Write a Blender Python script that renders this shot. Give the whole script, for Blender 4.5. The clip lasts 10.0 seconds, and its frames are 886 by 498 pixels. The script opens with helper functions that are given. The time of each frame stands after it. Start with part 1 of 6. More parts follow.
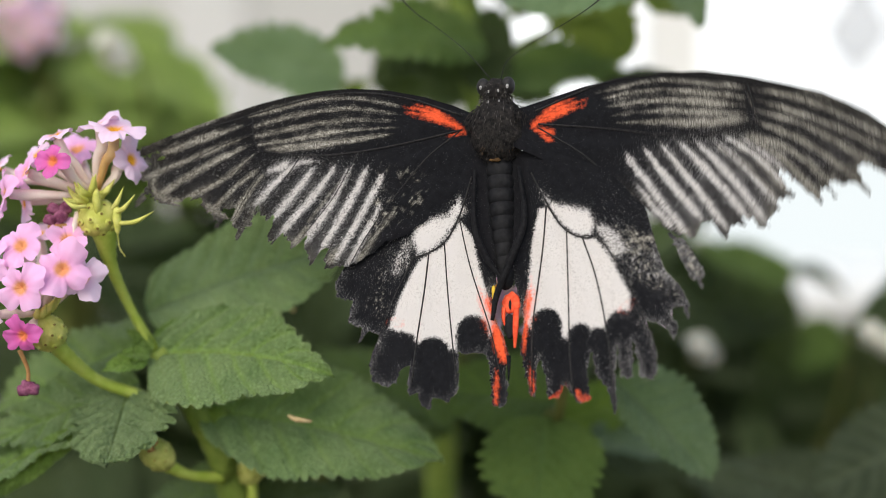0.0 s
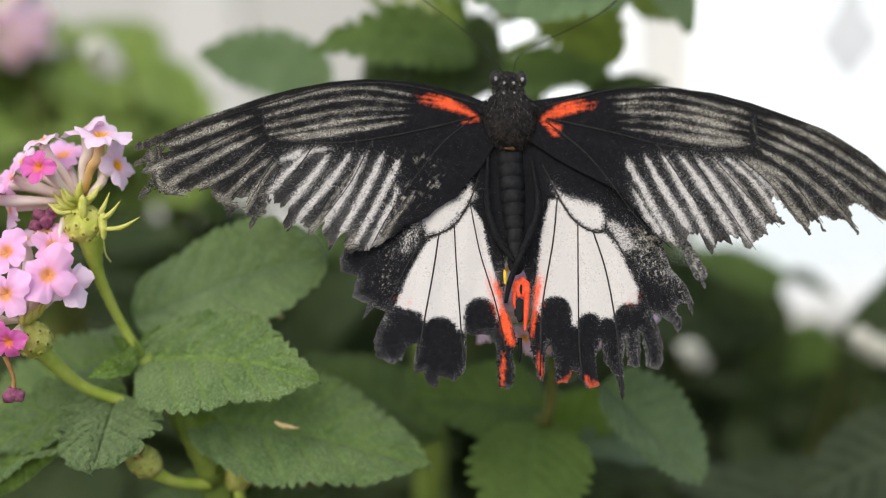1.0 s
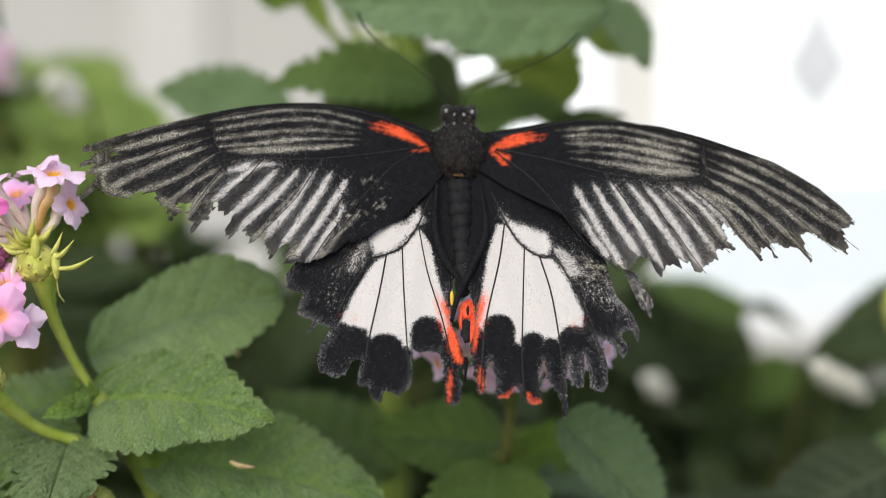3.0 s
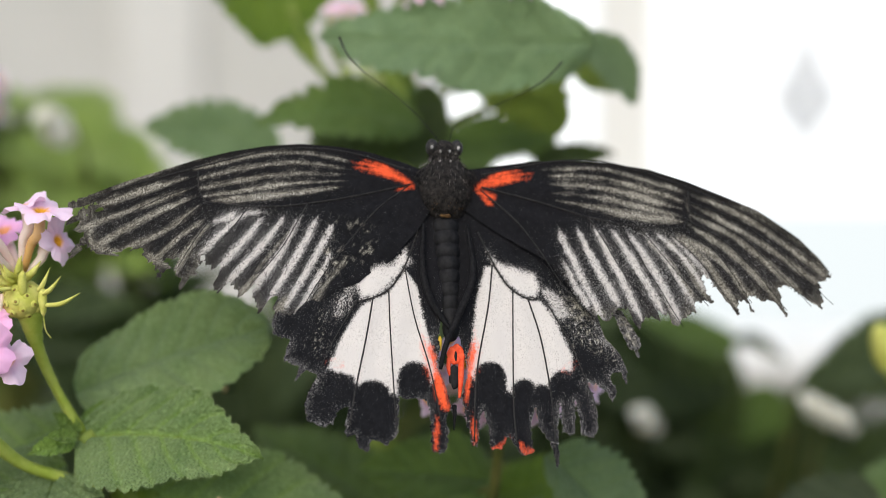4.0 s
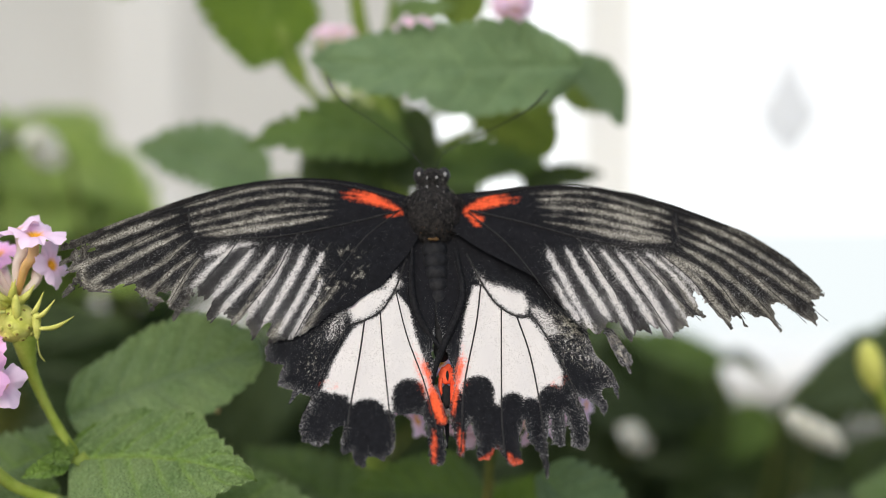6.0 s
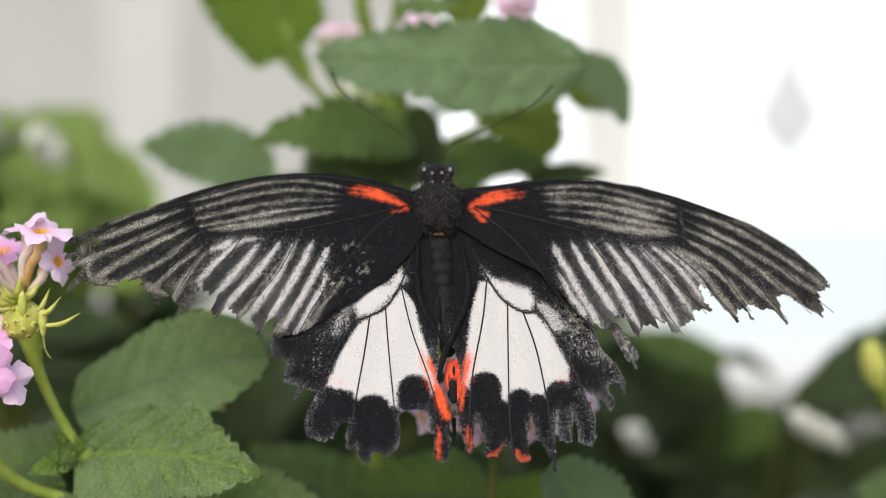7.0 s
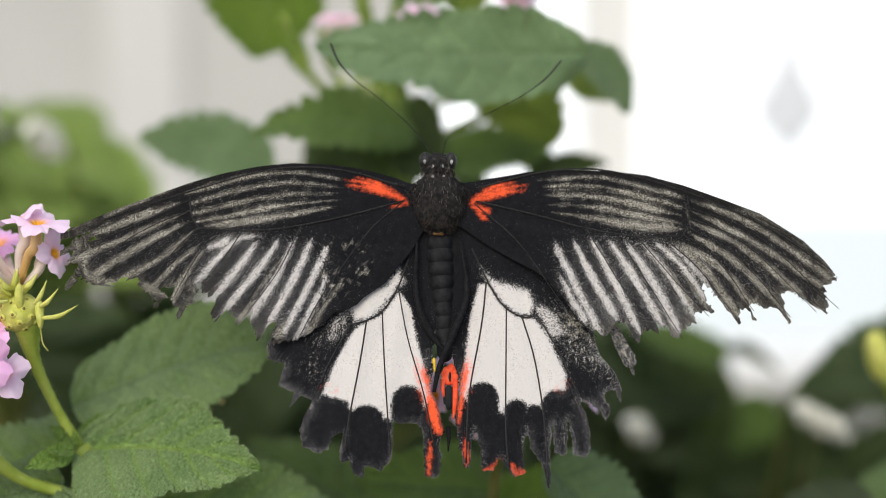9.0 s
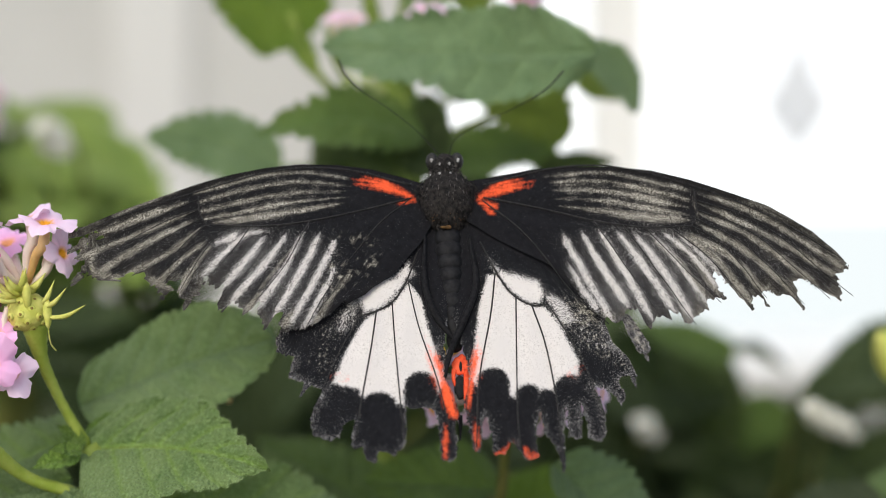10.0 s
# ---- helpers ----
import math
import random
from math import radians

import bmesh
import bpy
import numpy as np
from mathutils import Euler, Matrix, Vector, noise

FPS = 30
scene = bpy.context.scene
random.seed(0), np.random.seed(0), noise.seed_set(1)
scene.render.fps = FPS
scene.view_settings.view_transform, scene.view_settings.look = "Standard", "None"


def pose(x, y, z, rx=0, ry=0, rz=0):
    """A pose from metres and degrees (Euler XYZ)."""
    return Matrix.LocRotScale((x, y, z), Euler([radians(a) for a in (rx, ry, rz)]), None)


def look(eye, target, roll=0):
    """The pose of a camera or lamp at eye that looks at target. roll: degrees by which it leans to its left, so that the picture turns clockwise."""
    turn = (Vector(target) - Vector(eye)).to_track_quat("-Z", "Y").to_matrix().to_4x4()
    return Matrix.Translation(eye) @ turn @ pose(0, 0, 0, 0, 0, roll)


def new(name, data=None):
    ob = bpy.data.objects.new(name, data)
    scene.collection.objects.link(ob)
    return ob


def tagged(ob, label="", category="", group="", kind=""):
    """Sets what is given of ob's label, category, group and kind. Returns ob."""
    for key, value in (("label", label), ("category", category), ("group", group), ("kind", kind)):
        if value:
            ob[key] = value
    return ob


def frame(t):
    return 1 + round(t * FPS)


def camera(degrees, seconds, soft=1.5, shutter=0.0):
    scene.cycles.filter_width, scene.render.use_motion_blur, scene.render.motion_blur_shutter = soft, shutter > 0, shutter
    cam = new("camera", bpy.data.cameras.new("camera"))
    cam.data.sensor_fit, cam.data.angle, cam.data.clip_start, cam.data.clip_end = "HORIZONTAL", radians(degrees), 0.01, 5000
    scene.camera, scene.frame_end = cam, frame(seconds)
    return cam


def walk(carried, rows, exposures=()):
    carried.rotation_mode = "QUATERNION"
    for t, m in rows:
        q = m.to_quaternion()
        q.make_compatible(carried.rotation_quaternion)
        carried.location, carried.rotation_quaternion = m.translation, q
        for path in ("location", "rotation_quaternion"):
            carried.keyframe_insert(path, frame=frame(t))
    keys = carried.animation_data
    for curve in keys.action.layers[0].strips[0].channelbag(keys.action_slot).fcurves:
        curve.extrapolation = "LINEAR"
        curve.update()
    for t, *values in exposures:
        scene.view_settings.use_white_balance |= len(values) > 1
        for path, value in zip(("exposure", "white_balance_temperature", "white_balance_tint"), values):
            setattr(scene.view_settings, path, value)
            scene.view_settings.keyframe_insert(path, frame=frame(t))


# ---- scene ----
import collections

LENS = 36.0
cam = camera(LENS, 10.0, soft=0.9, shutter=0.5)
cam.data.dof.use_dof = True
cam.data.dof.focus_distance = 0.2105
cam.data.dof.aperture_fstop = 7.0
# seconds, eye, yaw, pitch, roll
ROWS = [
    (0, 0.00001, 0.00001, 1.10001, -0.001, -7.954, 0.008),
    (0.5, 0.00010, -0.00001, 1.09952, -0.122, -7.765, -0.019),
    (1, 0.00095, 0.00052, 1.09956, -0.290, -7.624, -0.036),
    (1.5, 0.00182, 0.00091, 1.10016, -0.556, -7.414, 0.048),
    (2, 0.00252, 0.00074, 1.10052, -0.773, -7.297, 0.164),
    (3.5, 0.00451, 0.00063, 1.10192, -1.634, -5.891, -0.266),
    (4, 0.00468, 0.00031, 1.10228, -1.760, -5.241, -0.196),
    (4.5, 0.00439, -0.00017, 1.10238, -1.969, -4.889, -0.260),
    (5, 0.00484, -0.00024, 1.10286, -2.182, -4.731, -0.281),
    (5.5, 0.00425, -0.00088, 1.10348, -2.392, -4.583, -0.405),
    (7, 0.00242, -0.00165, 1.10283, -2.452, -4.527, -0.311),
    (7.5, 0.00221, -0.00154, 1.10255, -2.516, -4.453, -0.443),
    (8, 0.00215, -0.00091, 1.10206, -2.578, -4.583, -0.453),
    (8.5, 0.00229, -0.00017, 1.10172, -2.542, -4.648, -0.588),
    (9, 0.00231, 0.00070, 1.10190, -2.451, -4.732, -0.501),
    (9.5, 0.00226, 0.00115, 1.10227, -2.291, -4.835, -0.697),
    (10, 0.00236, 0.00103, 1.10232, -2.120, -4.859, -0.516),
]
walk(cam, [(t, pose(x, y, z, 0, 0, yaw) @ pose(0, 0, 0, 90 + pitch, 0, 0) @ pose(0, 0, 0, 0, 0, roll))
           for t, x, y, z, yaw, pitch, roll in ROWS])

# ---- light ----
world = bpy.data.worlds.new("sky")
scene.world = world
world.use_nodes = True
wn = world.node_tree
sky = wn.nodes.new("ShaderNodeTexSky")
sky.sky_type, sky.sun_disc = "NISHITA", False
sky.sun_elevation, sky.sun_rotation = radians(45), radians(198)
sky.air_density, sky.dust_density, sky.ozone_density = 1.0, 3.0, 0.6
wn.nodes["Background"].inputs["Strength"].default_value = 0.15
wn.links.new(sky.outputs[0], wn.nodes["Background"].inputs["Color"])
sun = new("sun", bpy.data.lights.new("sun", "SUN"))
sun.data.energy, sun.data.angle, sun.data.color = 0.95, radians(50), (0.97, 1.0, 0.91)
sun.matrix_world = look((-0.9, -2.2, 3.0), (0.0, 0.2, 1.05))
scene.view_settings.exposure = 0.40


# ---- materials ----
def material(name, rough=0.6, spec=0.3):
    m = bpy.data.materials.new(name)
    m.use_nodes = True
    nt = m.node_tree
    b = nt.nodes["Principled BSDF"]
    b.inputs["Roughness"].default_value = rough
    b.inputs["Specular IOR Level"].default_value = spec
    return m, nt, b


def node(nt, kind, **inputs):
    n = nt.nodes.new(kind)
    for key, v in inputs.items():
        n.inputs[key.replace("_", " ")].default_value = v
    return n


def noise_tex(nt, scale, detail=4.0, rough=0.6, coord="Object", vec=None):
    n = node(nt, "ShaderNodeTexNoise", Scale=scale, Detail=detail, Roughness=rough)
    if vec is None:
        tc = nt.nodes.new("ShaderNodeTexCoord")
        vec = tc.outputs[coord]
    nt.links.new(vec, n.inputs["Vector"])
    return n


def ramp(nt, fac, stops):
    r = nt.nodes.new("ShaderNodeValToRGB")
    while len(r.color_ramp.elements) < len(stops):
        r.color_ramp.elements.new(0.5)
    for e, (p, c) in zip(r.color_ramp.elements, stops):
        e.position, e.color = p, (*c, 1)
    nt.links.new(fac, r.inputs[0])
    return r


def mixc(nt, fac, a, b):
    m = nt.nodes.new("ShaderNodeMix")
    m.data_type = "RGBA"
    for sock, v in ((m.inputs[0], fac), (m.inputs[6], a), (m.inputs[7], b)):
        if isinstance(v, (int, float)):
            sock.default_value = v
        elif isinstance(v, tuple):
            sock.default_value = (*v, 1)
        else:
            nt.links.new(v, sock)
    return m.outputs[2]


def calc(nt, op, a, b=0.0, c=0.0):
    m = nt.nodes.new("ShaderNodeMath")
    m.operation = op
    for sock, v in zip(m.inputs, (a, b, c)):
        if isinstance(v, (int, float)):
            sock.default_value = v
        else:
            nt.links.new(v, sock)
    return m.outputs[0]


def mapped(nt, v, lo, hi):
    m = nt.nodes.new("ShaderNodeMapRange")
    m.interpolation_type = "SMOOTHSTEP"
    m.inputs[1].default_value, m.inputs[2].default_value = lo, hi
    nt.links.new(v, m.inputs[0])
    return m.outputs[0]


def bump(nt, b, height, strength, dist):
    n = node(nt, "ShaderNodeBump", Strength=strength, Distance=dist)
    nt.links.new(height, n.inputs["Height"])
    nt.links.new(n.outputs[0], b.inputs["Normal"])


def attr(nt, name):
    a = nt.nodes.new("ShaderNodeAttribute")
    a.attribute_name = name
    return a


def wing_material():
    m, nt, b = material("wing_scales", 0.85, 0.04)
    dots = noise_tex(nt, 5200, 1, 0.5).outputs[0]
    specks = noise_tex(nt, 6800, 2, 0.6).outputs[0]
    fine = noise_tex(nt, 3600, 3, 0.8).outputs[0]
    mid = noise_tex(nt, 1100, 3, 0.65).outputs[0]
    wide = noise_tex(nt, 230, 3, 0.6).outputs[0]
    # hair-like scales lie along the streaks
    ray = noise_tex(nt, 1.0, 3, 0.7, vec=attr(nt, "ray").outputs["Vector"]).outputs[0]
    ray = calc(nt, "MULTIPLY_ADD", ray, 2.6, -1.3)
    grain = calc(nt, "MULTIPLY_ADD", fine, 2.4, -1.2)
    patch = calc(nt, "MULTIPLY_ADD", mid, 1.6, -0.8)
    worn = attr(nt, "worn").outputs["Fac"]
    # bluish black: the sheen of the dark scales is put into the colour
    dark = mixc(nt, mid, (0.004, 0.004, 0.005), (0.017, 0.0172, 0.0195))
    # loose pale scales, thick where the wing is rubbed
    lot = calc(nt, "MULTIPLY", calc(nt, "MULTIPLY", attr(nt, "dust").outputs["Fac"], 0.30), calc(nt, "ADD", wide, 0.5))
    dust = mapped(nt, calc(nt, "ADD", specks, calc(nt, "MULTIPLY_ADD", ray, 0.05, lot)), 0.71, 0.84)
    dark = mixc(nt, dust, dark, mixc(nt, mid, (0.09, 0.089, 0.088), (0.48, 0.47, 0.455)))
    g = calc(nt, "ADD", calc(nt, "MULTIPLY_ADD", grain, 0.8, calc(nt, "MULTIPLY_ADD", wide, 2.2, calc(nt, "MULTIPLY_ADD", patch, 0.55, -1.02))), calc(nt, "MULTIPLY", attr(nt, "grey").outputs["Fac"], 2.3))
    g = calc(nt, "MULTIPLY_ADD", ray, 0.85, g)
    greyc = mixc(nt, mapped(nt, dots, 0.36, 0.66), (0.075, 0.070, 0.058), (0.60, 0.57, 0.49))
    greyc = mixc(nt, mapped(nt, calc(nt, "MULTIPLY_ADD", ray, 0.5, wide), 0.25, 0.95), mixc(nt, 0.55, greyc, (0.06, 0.052, 0.04)), greyc)
    col = mixc(nt, mapped(nt, g, -0.6, 1.3), dark, greyc)
    wf = calc(nt, "ADD", attr(nt, "white").outputs["Fac"], calc(nt, "MULTIPLY_ADD", grain, 0.40, calc(nt, "MULTIPLY", patch, 0.28)))
    wf = calc(nt, "MULTIPLY_ADD", ray, calc(nt, "MULTIPLY", attr(nt, "rayed").outputs["Fac"], 0.15), calc(nt, "MULTIPLY_ADD", dots, 0.9, calc(nt, "SUBTRACT", wf, 0.45)))
    whitec = mixc(nt, mapped(nt, dots, 0.25, 0.5), (0.39, 0.367, 0.348), (0.64, 0.61, 0.583))
    whitec = mixc(nt, mapped(nt, wide, 0.35, 0.7), whitec, (0.60, 0.572, 0.55))
    whitec = mixc(nt, calc(nt, "MULTIPLY", mapped(nt, calc(nt, "ADD", ray, patch), 0.1, 1.0), 0.35), whitec, (0.42, 0.39, 0.36))
    col = mixc(nt, mapped(nt, wf, -0.16, 0.40), col, whitec)
    of = calc(nt, "ADD", attr(nt, "orange").outputs["Fac"], calc(nt, "MULTIPLY_ADD", grain, 0.55, calc(nt, "MULTIPLY", patch, 0.7)))
    of = calc(nt, "MULTIPLY_ADD", ray, 0.25, of)
    orc = mixc(nt, fine, (0.74, 0.05, 0.015), (0.95, 0.17, 0.06))
    col = mixc(nt, mapped(nt, of, -0.45, 0.55), col, orc)
    nt.links.new(col, b.inputs["Base Color"])
    bump(nt, b, fine, 0.6, 0.0001)
    # worn membrane lets some light through
    tr = nt.nodes.new("ShaderNodeBsdfTranslucent")
    nt.links.new(mixc(nt, 0.25, col, (0.30, 0.24, 0.18)), tr.inputs["Color"])
    mix = nt.nodes.new("ShaderNodeMixShader")
    nt.links.new(calc(nt, "MAXIMUM", calc(nt, "MULTIPLY", worn, 0.32), 0.0), mix.inputs[0])
    nt.links.new(b.outputs[0], mix.inputs[1])
    nt.links.new(tr.outputs[0], mix.inputs[2])
    nt.links.new(mix.outputs[0], nt.nodes["Material Output"].inputs["Surface"])
    return m


def thin_tissue(nt, b, colour, share):
    """Some of the light passes through."""
    tr = nt.nodes.new("ShaderNodeBsdfTranslucent")
    nt.links.new(colour, tr.inputs["Color"])
    mix = nt.nodes.new("ShaderNodeMixShader")
    mix.inputs[0].default_value = share
    nt.links.new(b.outputs[0], mix.inputs[1])
    nt.links.new(tr.outputs[0], mix.inputs[2])
    nt.links.new(mix.outputs[0], nt.nodes["Material Output"].inputs["Surface"])


def plain(name, lo, hi, scale, rough=0.6, spec=0.3, relief=0.0, dist=0.0003, thin=0.0):
    m, nt, b = material(name, rough, spec)
    n = noise_tex(nt, scale, 5, 0.6)
    c = mixc(nt, mapped(nt, n.outputs[0], 0.3, 0.7), lo, hi)
    nt.links.new(c, b.inputs["Base Color"])
    if relief:
        bump(nt, b, n.outputs[0], relief, dist)
    if thin:
        thin_tissue(nt, b, c, thin)
    return m


def leaf_material(name, lo, hi, vein, rough=0.55, spec=0.35, thin=0.5, share=0.34):
    m, nt, b = material(name, rough, spec)
    tc = nt.nodes.new("ShaderNodeTexCoord")
    big = noise_tex(nt, 120, 3, 0.6, vec=tc.outputs["Object"]).outputs[0]
    cells = node(nt, "ShaderNodeTexVoronoi", Scale=1900.0)
    cells.feature = "F1"
    nt.links.new(tc.outputs["Object"], cells.inputs["Vector"])
    fine = noise_tex(nt, 1700, 3, 0.7, vec=tc.outputs["Object"]).outputs[0]
    info = nt.nodes.new("ShaderNodeObjectInfo")
    c = mixc(nt, mapped(nt, big, 0.3, 0.7), lo, hi)
    c = mixc(nt, calc(nt, "MULTIPLY", attr(nt, "rib").outputs["Fac"], 0.75), c, vein)
    # light flecks paint the highlights of fine hairs on the bumps
    c = mixc(nt, calc(nt, "MULTIPLY", mapped(nt, fine, 0.45, 0.75), 0.55), c, tuple(min(1, v * 1.9 + 0.03) for v in hi))
    # short pale hairs, their sparkle painted in as light specks
    down = noise_tex(nt, 7000, 1, 0.5, vec=tc.outputs["Object"]).outputs[0]
    c = mixc(nt, calc(nt, "MULTIPLY", mapped(nt, down, 0.60, 0.72), 0.28), c, tuple(min(1, v * 1.6 + 0.10) for v in hi))
    hsv = node(nt, "ShaderNodeHueSaturation")
    nt.links.new(c, hsv.inputs["Color"])
    nt.links.new(calc(nt, "MULTIPLY_ADD", info.outputs["Random"], 0.5, 0.75), hsv.inputs["Value"])
    nt.links.new(hsv.outputs[0], b.inputs["Base Color"])
    h = calc(nt, "ADD", calc(nt, "MULTIPLY", cells.outputs["Distance"], -1.0), calc(nt, "MULTIPLY", fine, 0.3))
    bump(nt, b, h, 1.0, 0.0006)
    b.inputs["Sheen Weight"].default_value, b.inputs["Sheen Roughness"].default_value = 0.22, 0.4
    b.inputs["Sheen Tint"].default_value = (0.80, 1.0, 0.55, 1)
    # light passes through the thin blade
    thin_tissue(nt, b, mixc(nt, thin, hsv.outputs[0], (0.28, 0.42, 0.06)), share)
    return m


WING = wing_material()
VEIN = plain("wing_vein", (0.003, 0.003, 0.004), (0.030, 0.028, 0.026), 2500, 0.6, 0.25, 0.5, 0.0001)
FUR = plain("black_fur", (0.004, 0.0037, 0.0037), (0.030, 0.026, 0.023), 1500, 0.8, 0.2, 0.8, 0.0004)
GREYFUR = plain("grey_hair", (0.03, 0.028, 0.025), (0.17, 0.155, 0.14), 2000, 0.8)
CHITIN = plain("black_chitin", (0.004, 0.004, 0.005), (0.014, 0.014, 0.015), 900, 0.7, 0.2, 0.4, 0.0003)
ANTENNA = plain("antenna_brown", (0.010, 0.009, 0.008), (0.028, 0.025, 0.022), 900, 0.6)
FOLD = plain("folded_margin", (0.003, 0.003, 0.004), (0.014, 0.014, 0.015), 1800, 0.8, 0.15, 0.5, 0.0002)
EYE_MAT = plain("insect_eye", (0.012, 0.011, 0.011), (0.035, 0.033, 0.031), 2500, 0.55, 0.25)
PALE = plain("pale_scales", (0.22, 0.21, 0.20), (0.6, 0.58, 0.56), 2500, 0.7)
RUST = plain("rust_hair", (0.05, 0.025, 0.008), (0.12, 0.065, 0.02), 2000, 0.8)
ORANGE = plain("orange_scales", (0.72, 0.06, 0.02), (0.9, 0.14, 0.06), 1200, 0.75, 0.15)
LEAF = leaf_material("leaf_green", (0.101, 0.172, 0.056), (0.172, 0.250, 0.096), (0.19, 0.32, 0.045))
LEAF_LIGHT = leaf_material("leaf_light_green", (0.12, 0.22, 0.035), (0.20, 0.32, 0.06), (0.24, 0.36, 0.08))
LEAF_MID = leaf_material("leaf_mid_green", (0.060, 0.108, 0.022), (0.100, 0.162, 0.036), (0.10, 0.18, 0.05))
# darker copy of the leaf green: shade inside the foliage put into the colour
LEAF_SHADED = leaf_material("leaf_shaded", (0.027, 0.042, 0.016), (0.053, 0.076, 0.029), (0.04, 0.07, 0.025), 0.7, 0.2, 0.35)
# lighter grey-green copy: brightens two leaves by colour instead of light
LEAF_LIT_GREY = leaf_material("leaf_lit_grey_green", (0.172, 0.268, 0.104), (0.254, 0.360, 0.152), (0.22, 0.32, 0.18))
LEAF_YELLOW = leaf_material("leaf_yellow_green", (0.076, 0.144, 0.009), (0.129, 0.213, 0.016), (0.19, 0.28, 0.05))
LEAF_TOP = leaf_material("leaf_soft_green", (0.086, 0.153, 0.052), (0.147, 0.220, 0.087), (0.17, 0.27, 0.06))
LEAF_OLIVE = leaf_material("leaf_olive", (0.077, 0.119, 0.011), (0.134, 0.185, 0.020), (0.12, 0.17, 0.03))
LEAF_MIST = leaf_material("leaf_misty_green", (0.105, 0.165, 0.095), (0.160, 0.225, 0.135), (0.17, 0.24, 0.14))
LEAF_LIME = leaf_material("leaf_lime", (0.20, 0.32, 0.058), (0.30, 0.41, 0.090), (0.32, 0.42, 0.11), share=0.30)
LEAF_SOFT = leaf_material("leaf_pale_green", (0.125, 0.205, 0.100), (0.185, 0.275, 0.140), (0.18, 0.27, 0.13))
# near-black leaf green carries the deep shade below the window as colour
LEAF_DEEP_SHADE = leaf_material("leaf_deep_shade", (0.010, 0.022, 0.005), (0.024, 0.042, 0.009), (0.03, 0.05, 0.012), 0.75, 0.15, 0.06)
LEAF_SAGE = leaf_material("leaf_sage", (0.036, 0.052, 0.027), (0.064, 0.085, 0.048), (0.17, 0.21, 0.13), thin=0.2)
STEM = plain("stem_green", (0.35, 0.46, 0.06), (0.49, 0.58, 0.12), 300, 0.6, 0.3, 0.4, 0.0003, thin=0.2)
STEM_MID = plain("stem_mid", (0.11, 0.17, 0.025), (0.20, 0.26, 0.05), 250, 0.65, 0.25, 0.4, 0.0004)
STEM_DARK = plain("stem_olive", (0.07, 0.10, 0.02), (0.15, 0.15, 0.04), 200, 0.7, 0.2, 0.4, 0.0004)
CALYX = plain("calyx_green", (0.54, 0.57, 0.10), (0.74, 0.74, 0.22), 500, 0.6, 0.3, 0.5, 0.0003, thin=0.15)
SPENT = plain("spent_calyx", (0.32, 0.35, 0.08), (0.50, 0.50, 0.15), 700, 0.7, 0.2, 0.6, 0.0004)
DRY = plain("dry_tan", (0.42, 0.31, 0.15), (0.60, 0.47, 0.27), 700, 0.75, 0.2, 0.4, 0.0002)
HAIR = plain("plant_hair", (0.30, 0.40, 0.16), (0.46, 0.54, 0.28), 500, 0.6)
PIT = plain("pit_brown", (0.17, 0.13, 0.025), (0.30, 0.24, 0.05), 900, 0.8)
WILT = plain("wilted_purple", (0.13, 0.03, 0.07), (0.33, 0.12, 0.2), 900, 0.8, 0.2, 0.6, 0.0004)
YELLOW = plain("yellow_pollen", (0.62, 0.40, 0.02), (0.80, 0.56, 0.05), 1500, 0.7)
TWIG = plain("dry_stalk", (0.30, 0.14, 0.05), (0.5, 0.28, 0.1), 600, 0.7)


def petal_material(name, edge, heart, throat):
    m, nt, b = material(name, 0.5, 0.3)
    r = attr(nt, "radial").outputs["Fac"]
    n = noise_tex(nt, 900, 3).outputs[0]
    rr = calc(nt, "MULTIPLY_ADD", n, 0.18, calc(nt, "SUBTRACT", r, 0.09))
    c = ramp(nt, rr, [(0.0, throat), (0.2, throat), (0.38, heart), (0.75, edge), (1.0, edge)])
    nt.links.new(c.outputs[0], b.inputs["Base Color"])
    thin_tissue(nt, b, c.outputs[0], 0.25)
    bump(nt, b, n, 0.3, 0.0002)
    return m


PINK = petal_material("petal_pink", (0.94, 0.55, 0.86), (0.92, 0.45, 0.74), (0.88, 0.40, 0.18))
PALEPINK = petal_material("petal_pale", (0.95, 0.74, 0.91), (0.93, 0.63, 0.82), (0.88, 0.42, 0.02))
# pale colour for the florets that stand in for bright foliage gaps
CREAM = petal_material("gap_cream", (0.76, 0.77, 0.70), (0.74, 0.74, 0.62), (0.7, 0.6, 0.3))
BUDGREEN = petal_material("bud_green", (0.42, 0.50, 0.22), (0.40, 0.46, 0.16), (0.4, 0.4, 0.15))
MAGENTA = petal_material("petal_magenta", (0.74, 0.16, 0.50), (0.75, 0.12, 0.42), (0.85, 0.25, 0.09))
TUBE = plain("flower_tube", (0.90, 0.74, 0.66), (0.93, 0.84, 0.76), 300, 0.5, 0.3, thin=0.2)
TUBE_YELLOW = plain("flower_tube_yellow", (0.75, 0.45, 0.12), (0.82, 0.58, 0.3), 300, 0.5, 0.3, thin=0.2)
WALL = plain("painted_wall", (0.51, 0.51, 0.48), (0.57, 0.57, 0.54), 3, 0.8, 0.2, 0.2, 0.002)
FRAME = plain("white_frame", (0.79, 0.79, 0.75), (0.84, 0.84, 0.80), 5, 0.5, 0.3)
POST = plain("cream_post", (0.60, 0.60, 0.575), (0.65, 0.65, 0.62), 5, 0.6, 0.3, 0.2, 0.001)
SOIL = plain("soil", (0.035, 0.025, 0.015), (0.09, 0.065, 0.04), 12, 0.95, 0.1, 0.9, 0.02)
